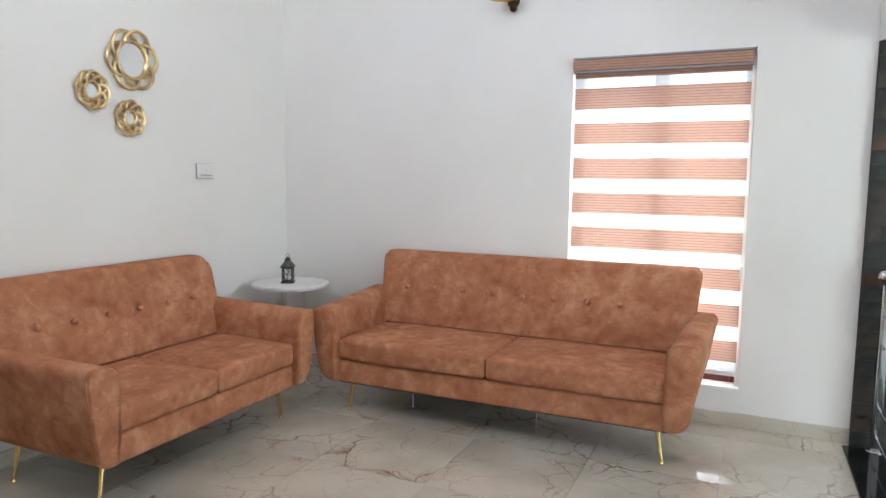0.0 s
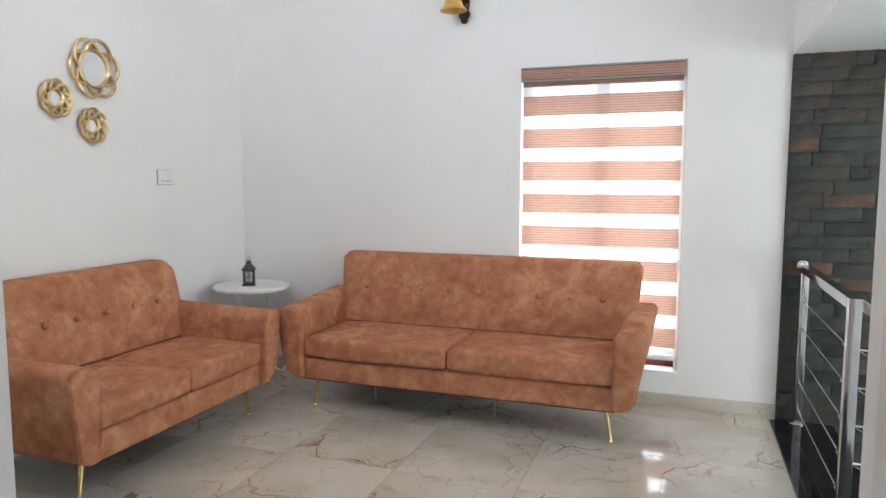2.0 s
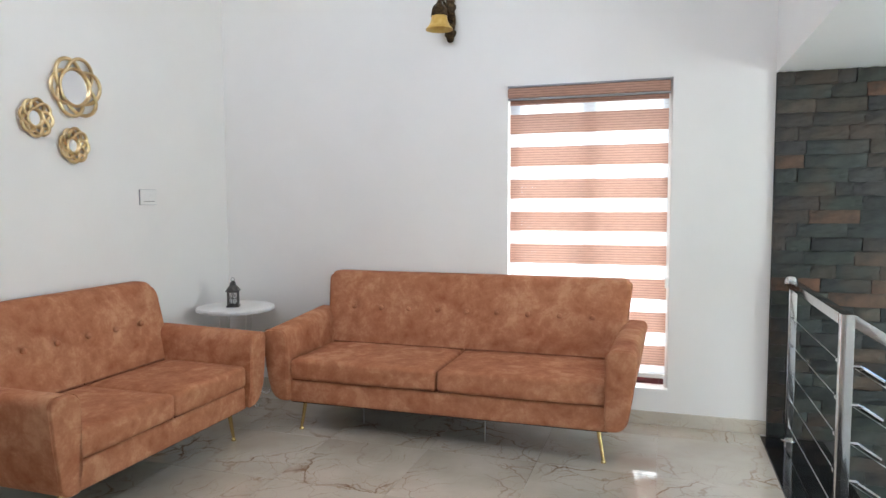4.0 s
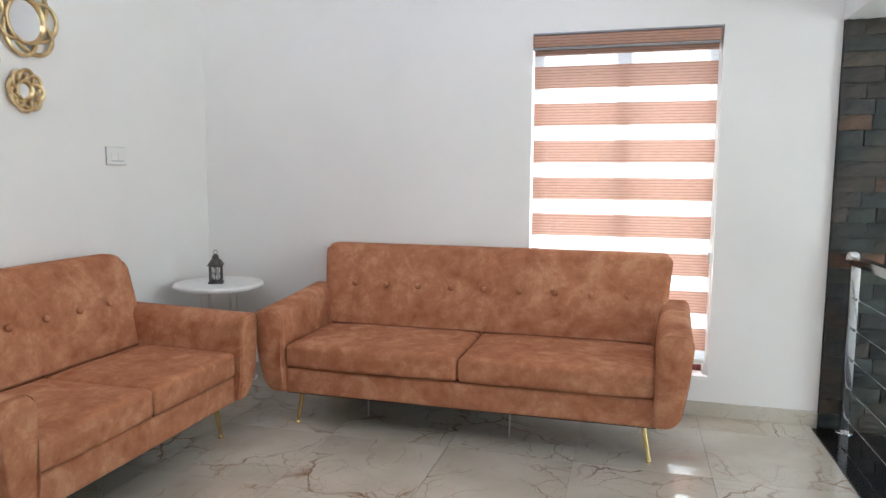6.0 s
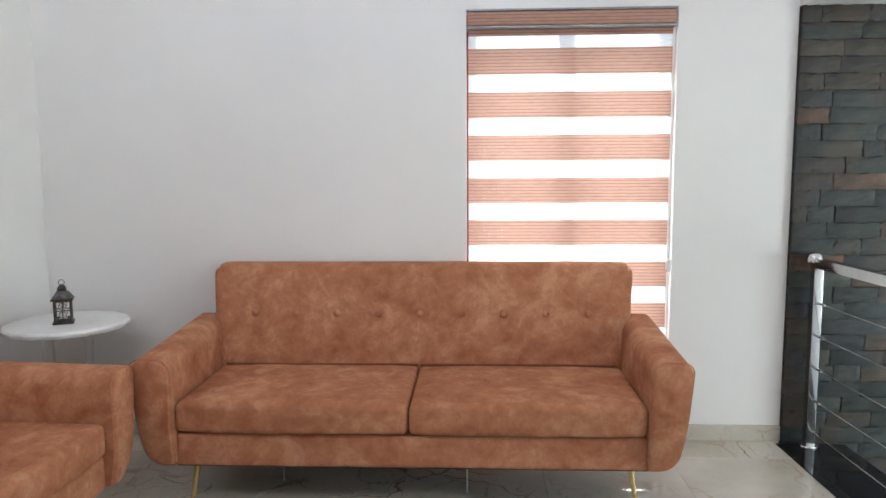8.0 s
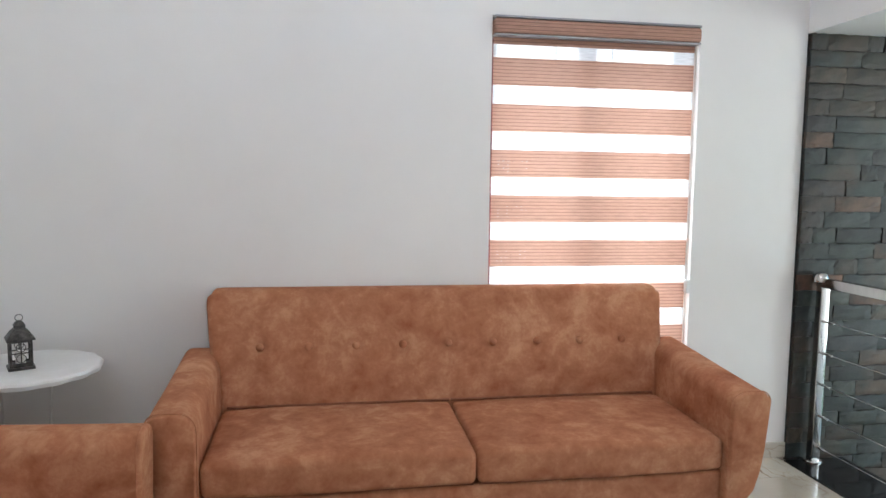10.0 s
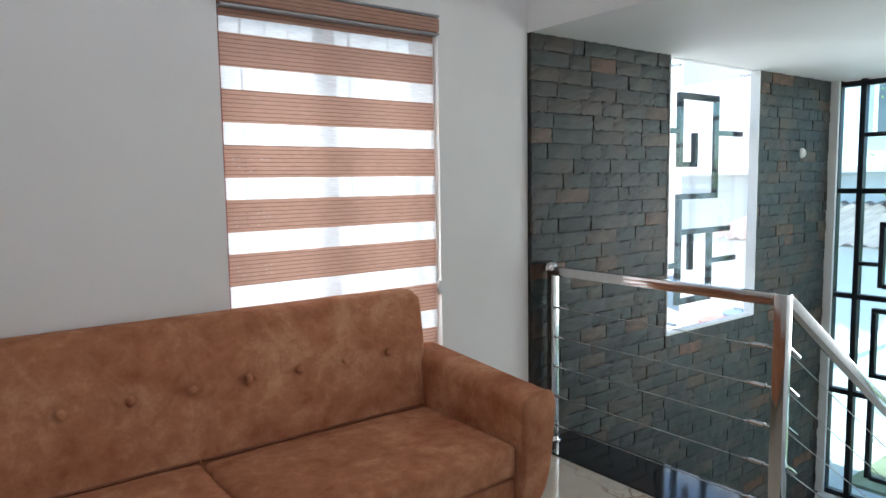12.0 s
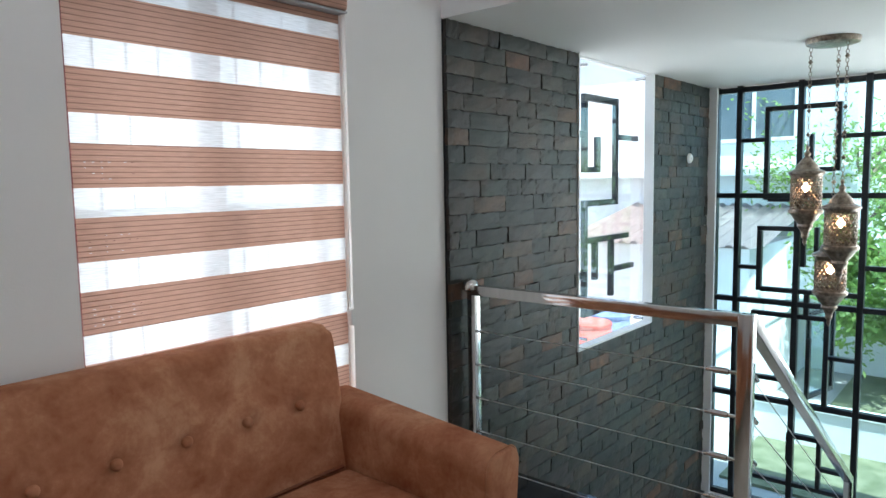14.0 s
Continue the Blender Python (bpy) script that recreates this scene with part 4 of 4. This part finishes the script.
part("shade_holder", bm, M_BRONZE, sc)
bm = bmesh.new()
lathe(bm, [(0.036, 0.034), (0.044, 0.022), (0.049, -0.005), (0.054, -0.035), (0.066, -0.060), (0.083, -0.078), (0.086, -0.086), (0.080, -0.083), (0.062, -0.060), (0.050, -0.034), (0.045, -0.004), (0.038, 0.020)], 36, (-0.032, -0.145, 0))
part("shade", bm, M_AMBER, sc, "amber glass bell shade")

# ---- steel railing ----
RX, YA, YB = 0.70, 4.045, 2.872
rail = thing("stair_railing", pose(0, 0, 0), "polished steel railing with tensioned cables at the stairwell", "railing")
H = 0.915
part("post", boxes((RX - 0.021, RX + 0.021, YA - 0.021, YA + 0.021, 0.004, H - 0.01), bevel=0.003), M_STEEL, rail)
part("post", boxes((RX - 0.024, RX + 0.024, YB - 0.024, YB + 0.024, 0.004, H), bevel=0.003), M_STEEL, rail)
part("handrail", boxes((RX - 0.024, RX + 0.024, YB + 0.024, YA + 0.02, H - 0.045, H), bevel=0.004), M_STEEL, rail)
bm = bmesh.new()
lathe(bm, [(0.0, 0.038), (0.018, 0.035), (0.031, 0.024), (0.037, 0.004), (0.037, -0.012), (0.026, -0.02), (0.0, -0.022)], 24, (RX - 0.008, YA + 0.012, H - 0.008))
part("end_cap", bm, M_STEEL, rail, "round steel end cap")
bm = bmesh.new()
lathe(bm, [(0.0, 0.012), (0.040, 0.012), (0.044, 0.008), (0.044, 0.004)], 28, (RX, YA, 0))
part("base_flange", bm, M_STEEL, rail)
bm = bmesh.new()
lathe(bm, [(0.0, 0.012), (0.048, 0.012), (0.052, 0.008), (0.052, 0.004)], 28, (RX, YB, 0))
part("base_flange", bm, M_STEEL, rail)
CZ = (0.705, 0.550, 0.395, 0.240, 0.085)
for z in CZ:
    bm = bmesh.new()
    tube(bm, [(RX, YA - 0.02, z), (RX, YB + 0.02, z)], 0.0021, 6)
    part("cable", bm, M_CABLE, rail)
    bm = bmesh.new()
    tube(bm, [(RX, YA - 0.02, z), (RX, YA - 0.085, z)], 0.0065, 8)
    part("cable_end", bm, M_STEEL, rail)
    bm = bmesh.new()
    lathe(bm, [(0.004, 0.0), (0.007, 0.0), (0.007, 0.03), (0.0115, 0.032), (0.0115, 0.085), (0.0075, 0.088), (0.0075, 0.11), (0.004, 0.115), (0.003, 0.13)], 10)
    bmesh.ops.rotate(bm, matrix=Matrix.Rotation(-math.pi / 2, 3, "X"), verts=bm.verts)
    part("turnbuckle", bm, M_STEEL, rail).location = (RX, YB + 0.024, z)

# flight rail going down
SLOPE = 0.638
XE = 2.74
flight = thing("flight_railing", pose(0, 0, 0), "polished steel stair handrail going down with cables", "railing")
ang = math.atan(SLOPE)
L_R = (XE - RX - 0.024) / math.cos(ang)
bm = boxes((0, L_R, -0.022, 0.022, -0.045, 0.0), bevel=0.004)
h = part("handrail", bm, M_STEEL, flight)
h.location, h.rotation_euler = (RX + 0.024, YB, H), (0, ang, 0)
ze = H - SLOPE * (XE - RX)
part("post", boxes((XE - 0.022, XE + 0.022, YB - 0.022, YB + 0.022, -1.2375, ze + 0.01), bevel=0.003), M_STEEL, flight)
for i, z in enumerate(CZ):
    bm = bmesh.new()
    dz = SLOPE * (XE - RX - 0.04)
    tube(bm, [(RX + 0.024, YB, z), (XE - 0.02, YB, z - dz)], 0.0021, 6)
    part("cable", bm, M_CABLE, flight)
    bm = bmesh.new()
    d = Vector((math.cos(ang), 0, -math.sin(ang)))
    p0 = Vector((RX + 0.024, YB, z))
    tube(bm, [p0, p0 + Vector((0.03, 0, 0)), p0 + Vector((0.03, 0, 0)) + d * 0.02], 0.007, 8)
    tube(bm, [p0 + Vector((0.028, 0, 0)) + d * 0.01, p0 + Vector((0.028, 0, 0)) + d * 0.10], 0.0092, 8)
    part("turnbuckle", bm, M_STEEL, flight)

# ---- pendant cluster ----
PX, PY = 2.33, 2.96
rose = thing("pendant_cluster", pose(PX, PY, ZC), "three pierced metal lanterns hanging on chains from a round canopy", "pendant lamp")
bm = bmesh.new()
lathe(bm, [(0.0, -0.032), (0.104, -0.032), (0.122, -0.026), (0.126, -0.016), (0.126, 0.0)], 40)
part("canopy", bm, M_PENDANT, rose, "round metal ceiling canopy")


def pendant(dx, dy, z_top):
    """z_top: height of the finial under the canopy."""
    zt = z_top - ZC
    bm = bmesh.new()
    z = -0.03
    i = 0
    while z > zt:
        r = 0.007
        pts = []
        for q in range(10):
            a = 2 * math.pi * q / 10
            u, v = r * math.cos(a), 0.013 * math.sin(a)
            pts.append((dx + (u if i % 2 else 0), dy + (0 if i % 2 else u), z - 0.011 + v))
        tube(bm, pts, 0.0017, 5, closed=True)
        if i % 6 == 3:
            lathe(bm, [(0.0, 0.011), (0.011, 0.004), (0.011, -0.004), (0.0, -0.011)], 10, (dx, dy, z - 0.011))
        z -= 0.021
        i += 1
    part("chain", bm, M_PENDANT, rose)
    bm = bmesh.new()
    lathe(bm, [(0.0, 0.0), (0.010, -0.012), (0.006, -0.030), (0.017, -0.045), (0.012, -0.062), (0.030, -0.082), (0.052, -0.108), (0.060, -0.128), (0.086, -0.140), (0.090, -0.150), (0.078, -0.160), (0.074, -0.172)], 32, (dx, dy, zt), flute=0.025, lobes=8)
    body = part("dome", bm, M_PENDANT, rose)
    # pierced drum: two sets of slanting bars round a glass sleeve
    bm = bmesh.new()
    for s in range(18):
        for sgn in (-1, 1):
            pts = [(dx + 0.074 * math.cos(2 * math.pi * s / 18 + sgn * f * 1.75), dy + 0.074 * math.sin(2 * math.pi * s / 18 + sgn * f * 1.75), zt - 0.172 - 0.165 * f) for f in (0, 0.2, 0.4, 0.6, 0.8, 1)]
            tube(bm, pts, 0.0034, 5)
    for zz in (-0.176, -0.215, -0.255, -0.295, -0.333):
        tube(bm, [(dx + 0.0745 * math.cos(2 * math.pi * q / 24), dy + 0.0745 * math.sin(2 * math.pi * q / 24), zt + zz) for q in range(24)], 0.0026, 5, closed=True)
    part("lattice", bm, M_PENDANT, body)
    bm = bmesh.new()
    lathe(bm, [(0.068, -0.172), (0.069, -0.25), (0.068, -0.337)], 32, (dx, dy, zt))
    part("glass_sleeve", bm, M_LAMPGLASS, body)
    bm = bmesh.new()
    lathe(bm, [(0.076, -0.337), (0.086, -0.345), (0.084, -0.360), (0.070, -0.372), (0.056, -0.395), (0.036, -0.420), (0.040, -0.432), (0.026, -0.452), (0.016, -0.475), (0.019, -0.487), (0.008, -0.505), (0.010, -0.520), (0.0, -0.540)], 32, (dx, dy, zt), flute=0.025, lobes=8)
    part("lower_cone", bm, M_PENDANT, rose)
    bm = bmesh.new()
    bmesh.ops.create_uvsphere(bm, u_segments=16, v_segments=12, radius=0.019)
    for v in bm.verts:
        v.co.z *= 1.35
    part("bulb", bm, M_BULB, rose, "lit warm bulb").location = (dx, dy, zt - 0.225)


pendant(0.02, 0.105, 1.54)
pendant(-0.06, -0.078, 1.36)
pendant(0.085, -0.012, 1.10)

# ---- small round bell unit on the slate ----
bell = thing("wall_sounder", pose(3.317, 4.06, 1.52), "small round white sounder on the slate wall", "alarm sounder")
bm = bmesh.new()
lathe(bm, [(0.0, 0.022), (0.024, 0.020), (0.034, 0.012), (0.038, 0.0)], 28)
bmesh.ops.rotate(bm, matrix=Matrix.Rotation(math.pi / 2, 3, "X"), verts=bm.verts)
part("cover", bm, M_PLASTIC, bell)
bm = bmesh.new()
lathe(bm, [(0.0, 0.027), (0.010, 0.026), (0.014, 0.020)], 20)
bmesh.ops.rotate(bm, matrix=Matrix.Rotation(math.pi / 2, 3, "X"), verts=bm.verts)
part("centre_boss", bm, M_PLASTIC, bell)


# ---- outdoors ----
ZG = -1.55
structure("ground", boxes((-300, 300, -300, 300, ZG - 1, ZG)), M_GROUND, "pale concrete yard reaching into the distance", "ground")


def house(name, cx, cy, sx, sy, height, label, windows, mat):
    """A plain rendered house with framed windows on its west and south faces and a flat roof."""
    ho = thing(name, pose(cx, cy, ZG), label, "house")
    part("wall", boxes((-sx / 2, sx / 2, -sy / 2, sy / 2, 0, height), bevel=0.03), mat, ho, smooth=False)
    part("roof", boxes((-sx / 2 - 0.4, sx / 2 + 0.4, -sy / 2 - 0.4, sy / 2 + 0.4, height, height + 0.18), bevel=0.02), mat, ho, smooth=False)
    for f in (0.46,):
        part("ledge", boxes((-sx / 2 - 0.35, sx / 2, -sy / 2, sy / 2, height * f, height * f + 0.15), bevel=0.02), mat, ho, smooth=False)
    for yy, zz, ww, hh in windows:
        wi = part("window", boxes((-sx / 2 - 0.03, -sx / 2 - 0.002, yy - ww / 2, yy + ww / 2, zz, zz + hh)), M_DARKROOM, ho, smooth=False)
        part("frame", boxes((-sx / 2 - 0.06, -sx / 2 - 0.032, yy - ww / 2 - 0.06, yy + ww / 2 + 0.06, zz - 0.06, zz), (-sx / 2 - 0.06, -sx / 2 - 0.032, yy - ww / 2 - 0.06, yy + ww / 2 + 0.06, zz + hh, zz + hh + 0.06),
                             (-sx / 2 - 0.06, -sx / 2 - 0.032, yy - ww / 2 - 0.06, yy - ww / 2, zz, zz + hh), (-sx / 2 - 0.06, -sx / 2 - 0.032, yy + ww / 2, yy + ww / 2 + 0.06, zz, zz + hh), (-sx / 2 - 0.06, -sx / 2 - 0.032, yy - 0.03, yy + 0.03, zz, zz + hh)), M_PLASTIC, wi, smooth=False)
    return ho


house("neighbour_house", 14.5, 7.2, 7.0, 6.0, 6.4, "white two-storey house beyond the yard", ((-1.4, 3.6, 1.3, 1.3), (-1.2, 0.9, 1.2, 1.3)), M_HOUSE)
shed = thing("lean_to_shed", pose(9.7, 6.1, ZG), "low white shed with a grey corrugated tin roof", "shed")
part("wall", boxes((-1.2, 1.6, -1.0, 1.6, 0, 1.9), bevel=0.02), M_HOUSE, shed, smooth=False)
bm = bmesh.new()
n = 60
rows = [[bm.verts.new((xx, -1.25 + 3.1 * i / n, zz + 0.03 * math.sin(i * 1.6))) for i in range(n + 1)] for xx, zz in ((-1.5, 1.95), (1.9, 2.55))]
for i in range(n):
    bm.faces.new((rows[0][i], rows[0][i + 1], rows[1][i + 1], rows[1][i]))
bmesh.ops.solidify(bm, geom=list(bm.faces), thickness=0.01)
part("roof", bm, M_TIN, shed, "grey corrugated tin roof")
# Added white house whose sunlit face brightens the view through the north windows.
house("north_backdrop_house", 2.5, 12.5, 12.0, 6.0, 5.6, "plain white house added to the north as a bright backdrop", (), M_HOUSE)


def barrel(x, y, mat, label):
    ba = thing("barrel", pose(x, y, ZG), label, "barrel", "barrels in the yard")
    bm = bmesh.new()
    lathe(bm, [(0.0, 0.0), (0.27, 0.0), (0.29, 0.03), (0.31, 0.25), (0.325, 0.27), (0.325, 0.30), (0.315, 0.45), (0.325, 0.60), (0.325, 0.63), (0.31, 0.65), (0.29, 0.87), (0.27, 0.9), (0.0, 0.9)], 28)
    part("drum", bm, mat, ba)
    bm = bmesh.new()
    lathe(bm, [(0.295, 0.87), (0.30, 0.88), (0.30, 0.93), (0.28, 0.945), (0.0, 0.94)], 28)
    part("lid", bm, mat, ba)


barrel(6.80, 6.72, M_RED, "red plastic storage barrel standing in the yard")
barrel(7.52, 6.78, M_BLUE, "blue plastic storage barrel standing in the yard")
cw_ = thing("compound_wall", pose(0, 0, ZG), "white stained compound wall round the yard", "boundary wall")
part("wall", boxes((9.6, 9.8, -8, 4.6, 0, 1.15), (4.4, 9.8, 4.6, 4.75, 0, 1.05), bevel=0.02), M_HOUSE, cw_, smooth=False)
part("coping", boxes((9.56, 9.84, -8, 4.56, 1.15, 1.22), (4.36, 9.84, 4.56, 4.79, 1.05, 1.11), bevel=0.02), M_HOUSE, cw_, smooth=False)
kerb = thing("planter_wall", pose(0, 0, ZG), "low cream stained garden wall beside the lawn", "garden wall")
part("wall", boxes((6.2, 6.36, 1.2, 4.58, 0, 0.42), bevel=0.015), M_HOUSE, kerb, smooth=False)
part("coping", boxes((6.17, 6.39, 1.2, 4.58, 0.42, 0.47), bevel=0.012), M_HOUSE, kerb, smooth=False)
structure("lawn", boxes((7.4, 9.6, -6, 3.9, ZG, ZG + 0.03), (4.9, 6.2, 0.5, 4.3, ZG, ZG + 0.03)), M_GRASS, "strip of rough green lawn", "lawn")


def tree(x, y, height, spread, leaves, seed, label):
    rnd = random.Random(seed)
    tr = thing("tree", pose(x, y, ZG), label, "tree", "garden trees")
    bm = bmesh.new()
    tube(bm, [(0.05 * math.sin(i), 0.05 * math.cos(i * 1.7), height * 0.6 * i / 5) for i in range(6)], 0.11, 9, r_end=0.05)
    tips = []
    for i in range(9):
        a = i * 2.4
        z = height * (0.3 + 0.05 * i)
        e = Vector((math.cos(a) * spread * rnd.uniform(0.5, 0.95), math.sin(a) * spread * rnd.uniform(0.5, 0.95), z + height * rnd.uniform(0.1, 0.3)))
        s = Vector((0, 0, z))
        tube(bm, [s, s.lerp(e, 0.5) + Vector((0, 0, 0.15)), e], 0.04, 6, r_end=0.012)
        tips += [s.lerp(e, 0.6), e, e]
    part("trunk", bm, M_BARK, tr)
    vs, fs = [], []
    for i in range(leaves):
        c = tips[rnd.randrange(len(tips))] + Vector((rnd.gauss(0, 0.33), rnd.gauss(0, 0.33), rnd.gauss(0, 0.28))) * spread * 0.55
        d = Vector((rnd.gauss(0, 1), rnd.gauss(0, 1), rnd.gauss(-0.3, 0.6))).normalized()
        u = d.orthogonal().normalized()
        ln, wd = rnd.uniform(0.07, 0.13), rnd.uniform(0.018, 0.034)
        k = len(vs)
        vs += [c, c + d * ln * 0.5 + u * wd, c + d * ln, c + d * ln * 0.5 - u * wd]
        fs.append((k, k + 1, k + 2, k + 3))
    me = bpy.data.meshes.new("crown")
    me.from_pydata(vs, [], fs)
    me.materials.append(M_LEAF)
    cr = new("crown", me)
    cr.parent = tr
    return tr


tree(8.9, 3.15, 2.5, 1.15, 12000, 3, "low leafy green garden tree by the compound wall")
tree(11.6, 4.3, 4.7, 1.6, 4500, 5, "thin-crowned leafy tree beyond the compound wall")
tree(9.0, 1.4, 3.0, 1.2, 8500, 8, "leafy green garden tree on the lawn")


# ---- slate cladding, stone by stone ----
def stone_mesh(seed, length, height):
    rnd = random.Random(seed)
    bm = bmesh.new()
    nx, nz = 6, 4
    grid = []
    for k in range(nz + 1):
        row = []
        for i in range(nx + 1):
            x = length * (i / nx - 0.5)
            z = height * (k / nz - 0.5)
            edge = i in (0, nx) or k in (0, nz)
            if edge:
                x += rnd.uniform(-0.003, 0.003)
                z += rnd.uniform(-0.0025, 0.0025)
            y = -0.018 - (rnd.uniform(-0.002, 0.002) if edge else rnd.uniform(0.001, 0.003))
            row.append(bm.verts.new((x, y, z)))
        grid.append(row)
    for k in range(nz):
        for i in range(nx):
            bm.faces.new((grid[k][i], grid[k][i + 1], grid[k + 1][i + 1], grid[k + 1][i]))
    loop = [grid[0][i] for i in range(nx + 1)] + [grid[k][nx] for k in range(1, nz + 1)] + [grid[nz][i] for i in range(nx - 1, -1, -1)] + [grid[k][0] for k in range(nz - 1, 0, -1)]
    back = [bm.verts.new((v.co.x, 0.0, v.co.z)) for v in loop]
    for i in range(len(loop)):
        j = (i + 1) % len(loop)
        bm.faces.new((loop[j], loop[i], back[i], back[j]))
    me = bpy.data.meshes.new("stone")
    bm.to_mesh(me)
    bm.free()
    me.materials.append(M_STONE)
    return me


LENGTHS = (0.09, 0.13, 0.17, 0.21, 0.25, 0.31)
ROW = 0.0768
STONES = [[stone_mesh(10 * li + v, ln - 0.004, ROW - 0.0028) for v in range(4)] for li, ln in enumerate(LENGTHS)]
rnd = random.Random(77)
far_v, far_f = [], []
count = 0
YS = YN - 0.005
z = ZC - ROW / 2
while z > ZL:
    x = XS + 0.002 - rnd.uniform(0, 0.1)
    while x < XG - 0.062:
        li = rnd.choices(range(6), (1, 2, 3, 4, 3, 2))[0]
        ln = LENGTHS[li]
        xa, xb = x, x + ln
        x = xb
        spans = [(max(xa, XS + 0.002), min(xb, XG - 0.062))]
        if z + ROW / 2 > NICHE[2] - 0.01:
            whole = spans
            spans = [(p, min(q, NICHE[0] - 0.003)) for p, q in spans if p < NICHE[0] - 0.003] + [(max(p, NICHE[1] + 0.003), q) for p, q in spans if q > NICHE[1] + 0.003]
            cut = NICHE[2] - 0.006 - (z - ROW / 2)
            if 0.012 < cut < ROW:
                spans += [(max(p, NICHE[0] - 0.003), min(q, NICHE[1] + 0.003), cut) for p, q in whole if q > NICHE[0] and p < NICHE[1]]
        for p, q, *tall in spans:
            if q - p < 0.015:
                continue
            me = STONES[li][rnd.randrange(4)]
            sx = (q - p - 0.003) / (ln - 0.004)
            sz = tall[0] / ROW if tall else 1.0
            mat = Matrix.LocRotScale(((p + q) / 2, YS - rnd.choice((0.0, 0.001, 0.002, 0.003, 0.005)), z - ROW / 2 * (1 - sz)), Euler((rnd.uniform(-0.022, 0.022), 0, rnd.uniform(-0.012, 0.012))), (sx, 1, sz))
            if (p + q) / 2 < 1.85 and z > -0.45 and count < 300:
                ob = new("stone", me)
                ob.parent = slate_wall
                ob.matrix_world = mat
                count += 1
            else:
                k = len(far_v)
                far_v += [mat @ v.co for v in me.vertices]
                far_f += [tuple(k + i for i in pg.vertices) for pg in me.polygons]
    z -= ROW
me = bpy.data.meshes.new("slate_rest")
me.from_pydata(far_v, [], far_f)
me.materials.append(M_STONE_FAR)
rest = new("slate_rest", me)
rest.parent = slate_wall
tagged(rest, kind="stuff")

# ---- marble floor tiles ----
TILE = 0.6
tile_cache = {}
for i in range(-4, 3):
    for j in range(-6, 8):
        xa, xb = max(-1.205 + TILE * i, XW), min(-1.205 + TILE * (i + 1), 0.56)
        ya, yb = 0.30 + TILE * j, 0.30 + TILE * (j + 1)
        ya, yb = max(ya, -3.05), min(yb, YN)
        if xb - xa < 0.02 or yb - ya < 0.02:
            continue
        if yb < 0.35 and xb < -1.1:
            continue
        key = (round(xb - xa, 3), round(yb - ya, 3))
        if key not in tile_cache:
            g = 0.0008
            bm = boxes((-key[0] / 2 + g, key[0] / 2 - g, -key[1] / 2 + g, key[1] / 2 - g, -0.012, 0.0), bevel=0.0006)
            m_ = bpy.data.meshes.new("tile")
            bm.to_mesh(m_)
            bm.free()
            m_.materials.append(M_MARBLE)
            tile_cache[key] = m_
        ob = new("tile", tile_cache[key])
        ob.parent = floor
        ob.location = ((xa + xb) / 2, (ya + yb) / 2, 0)
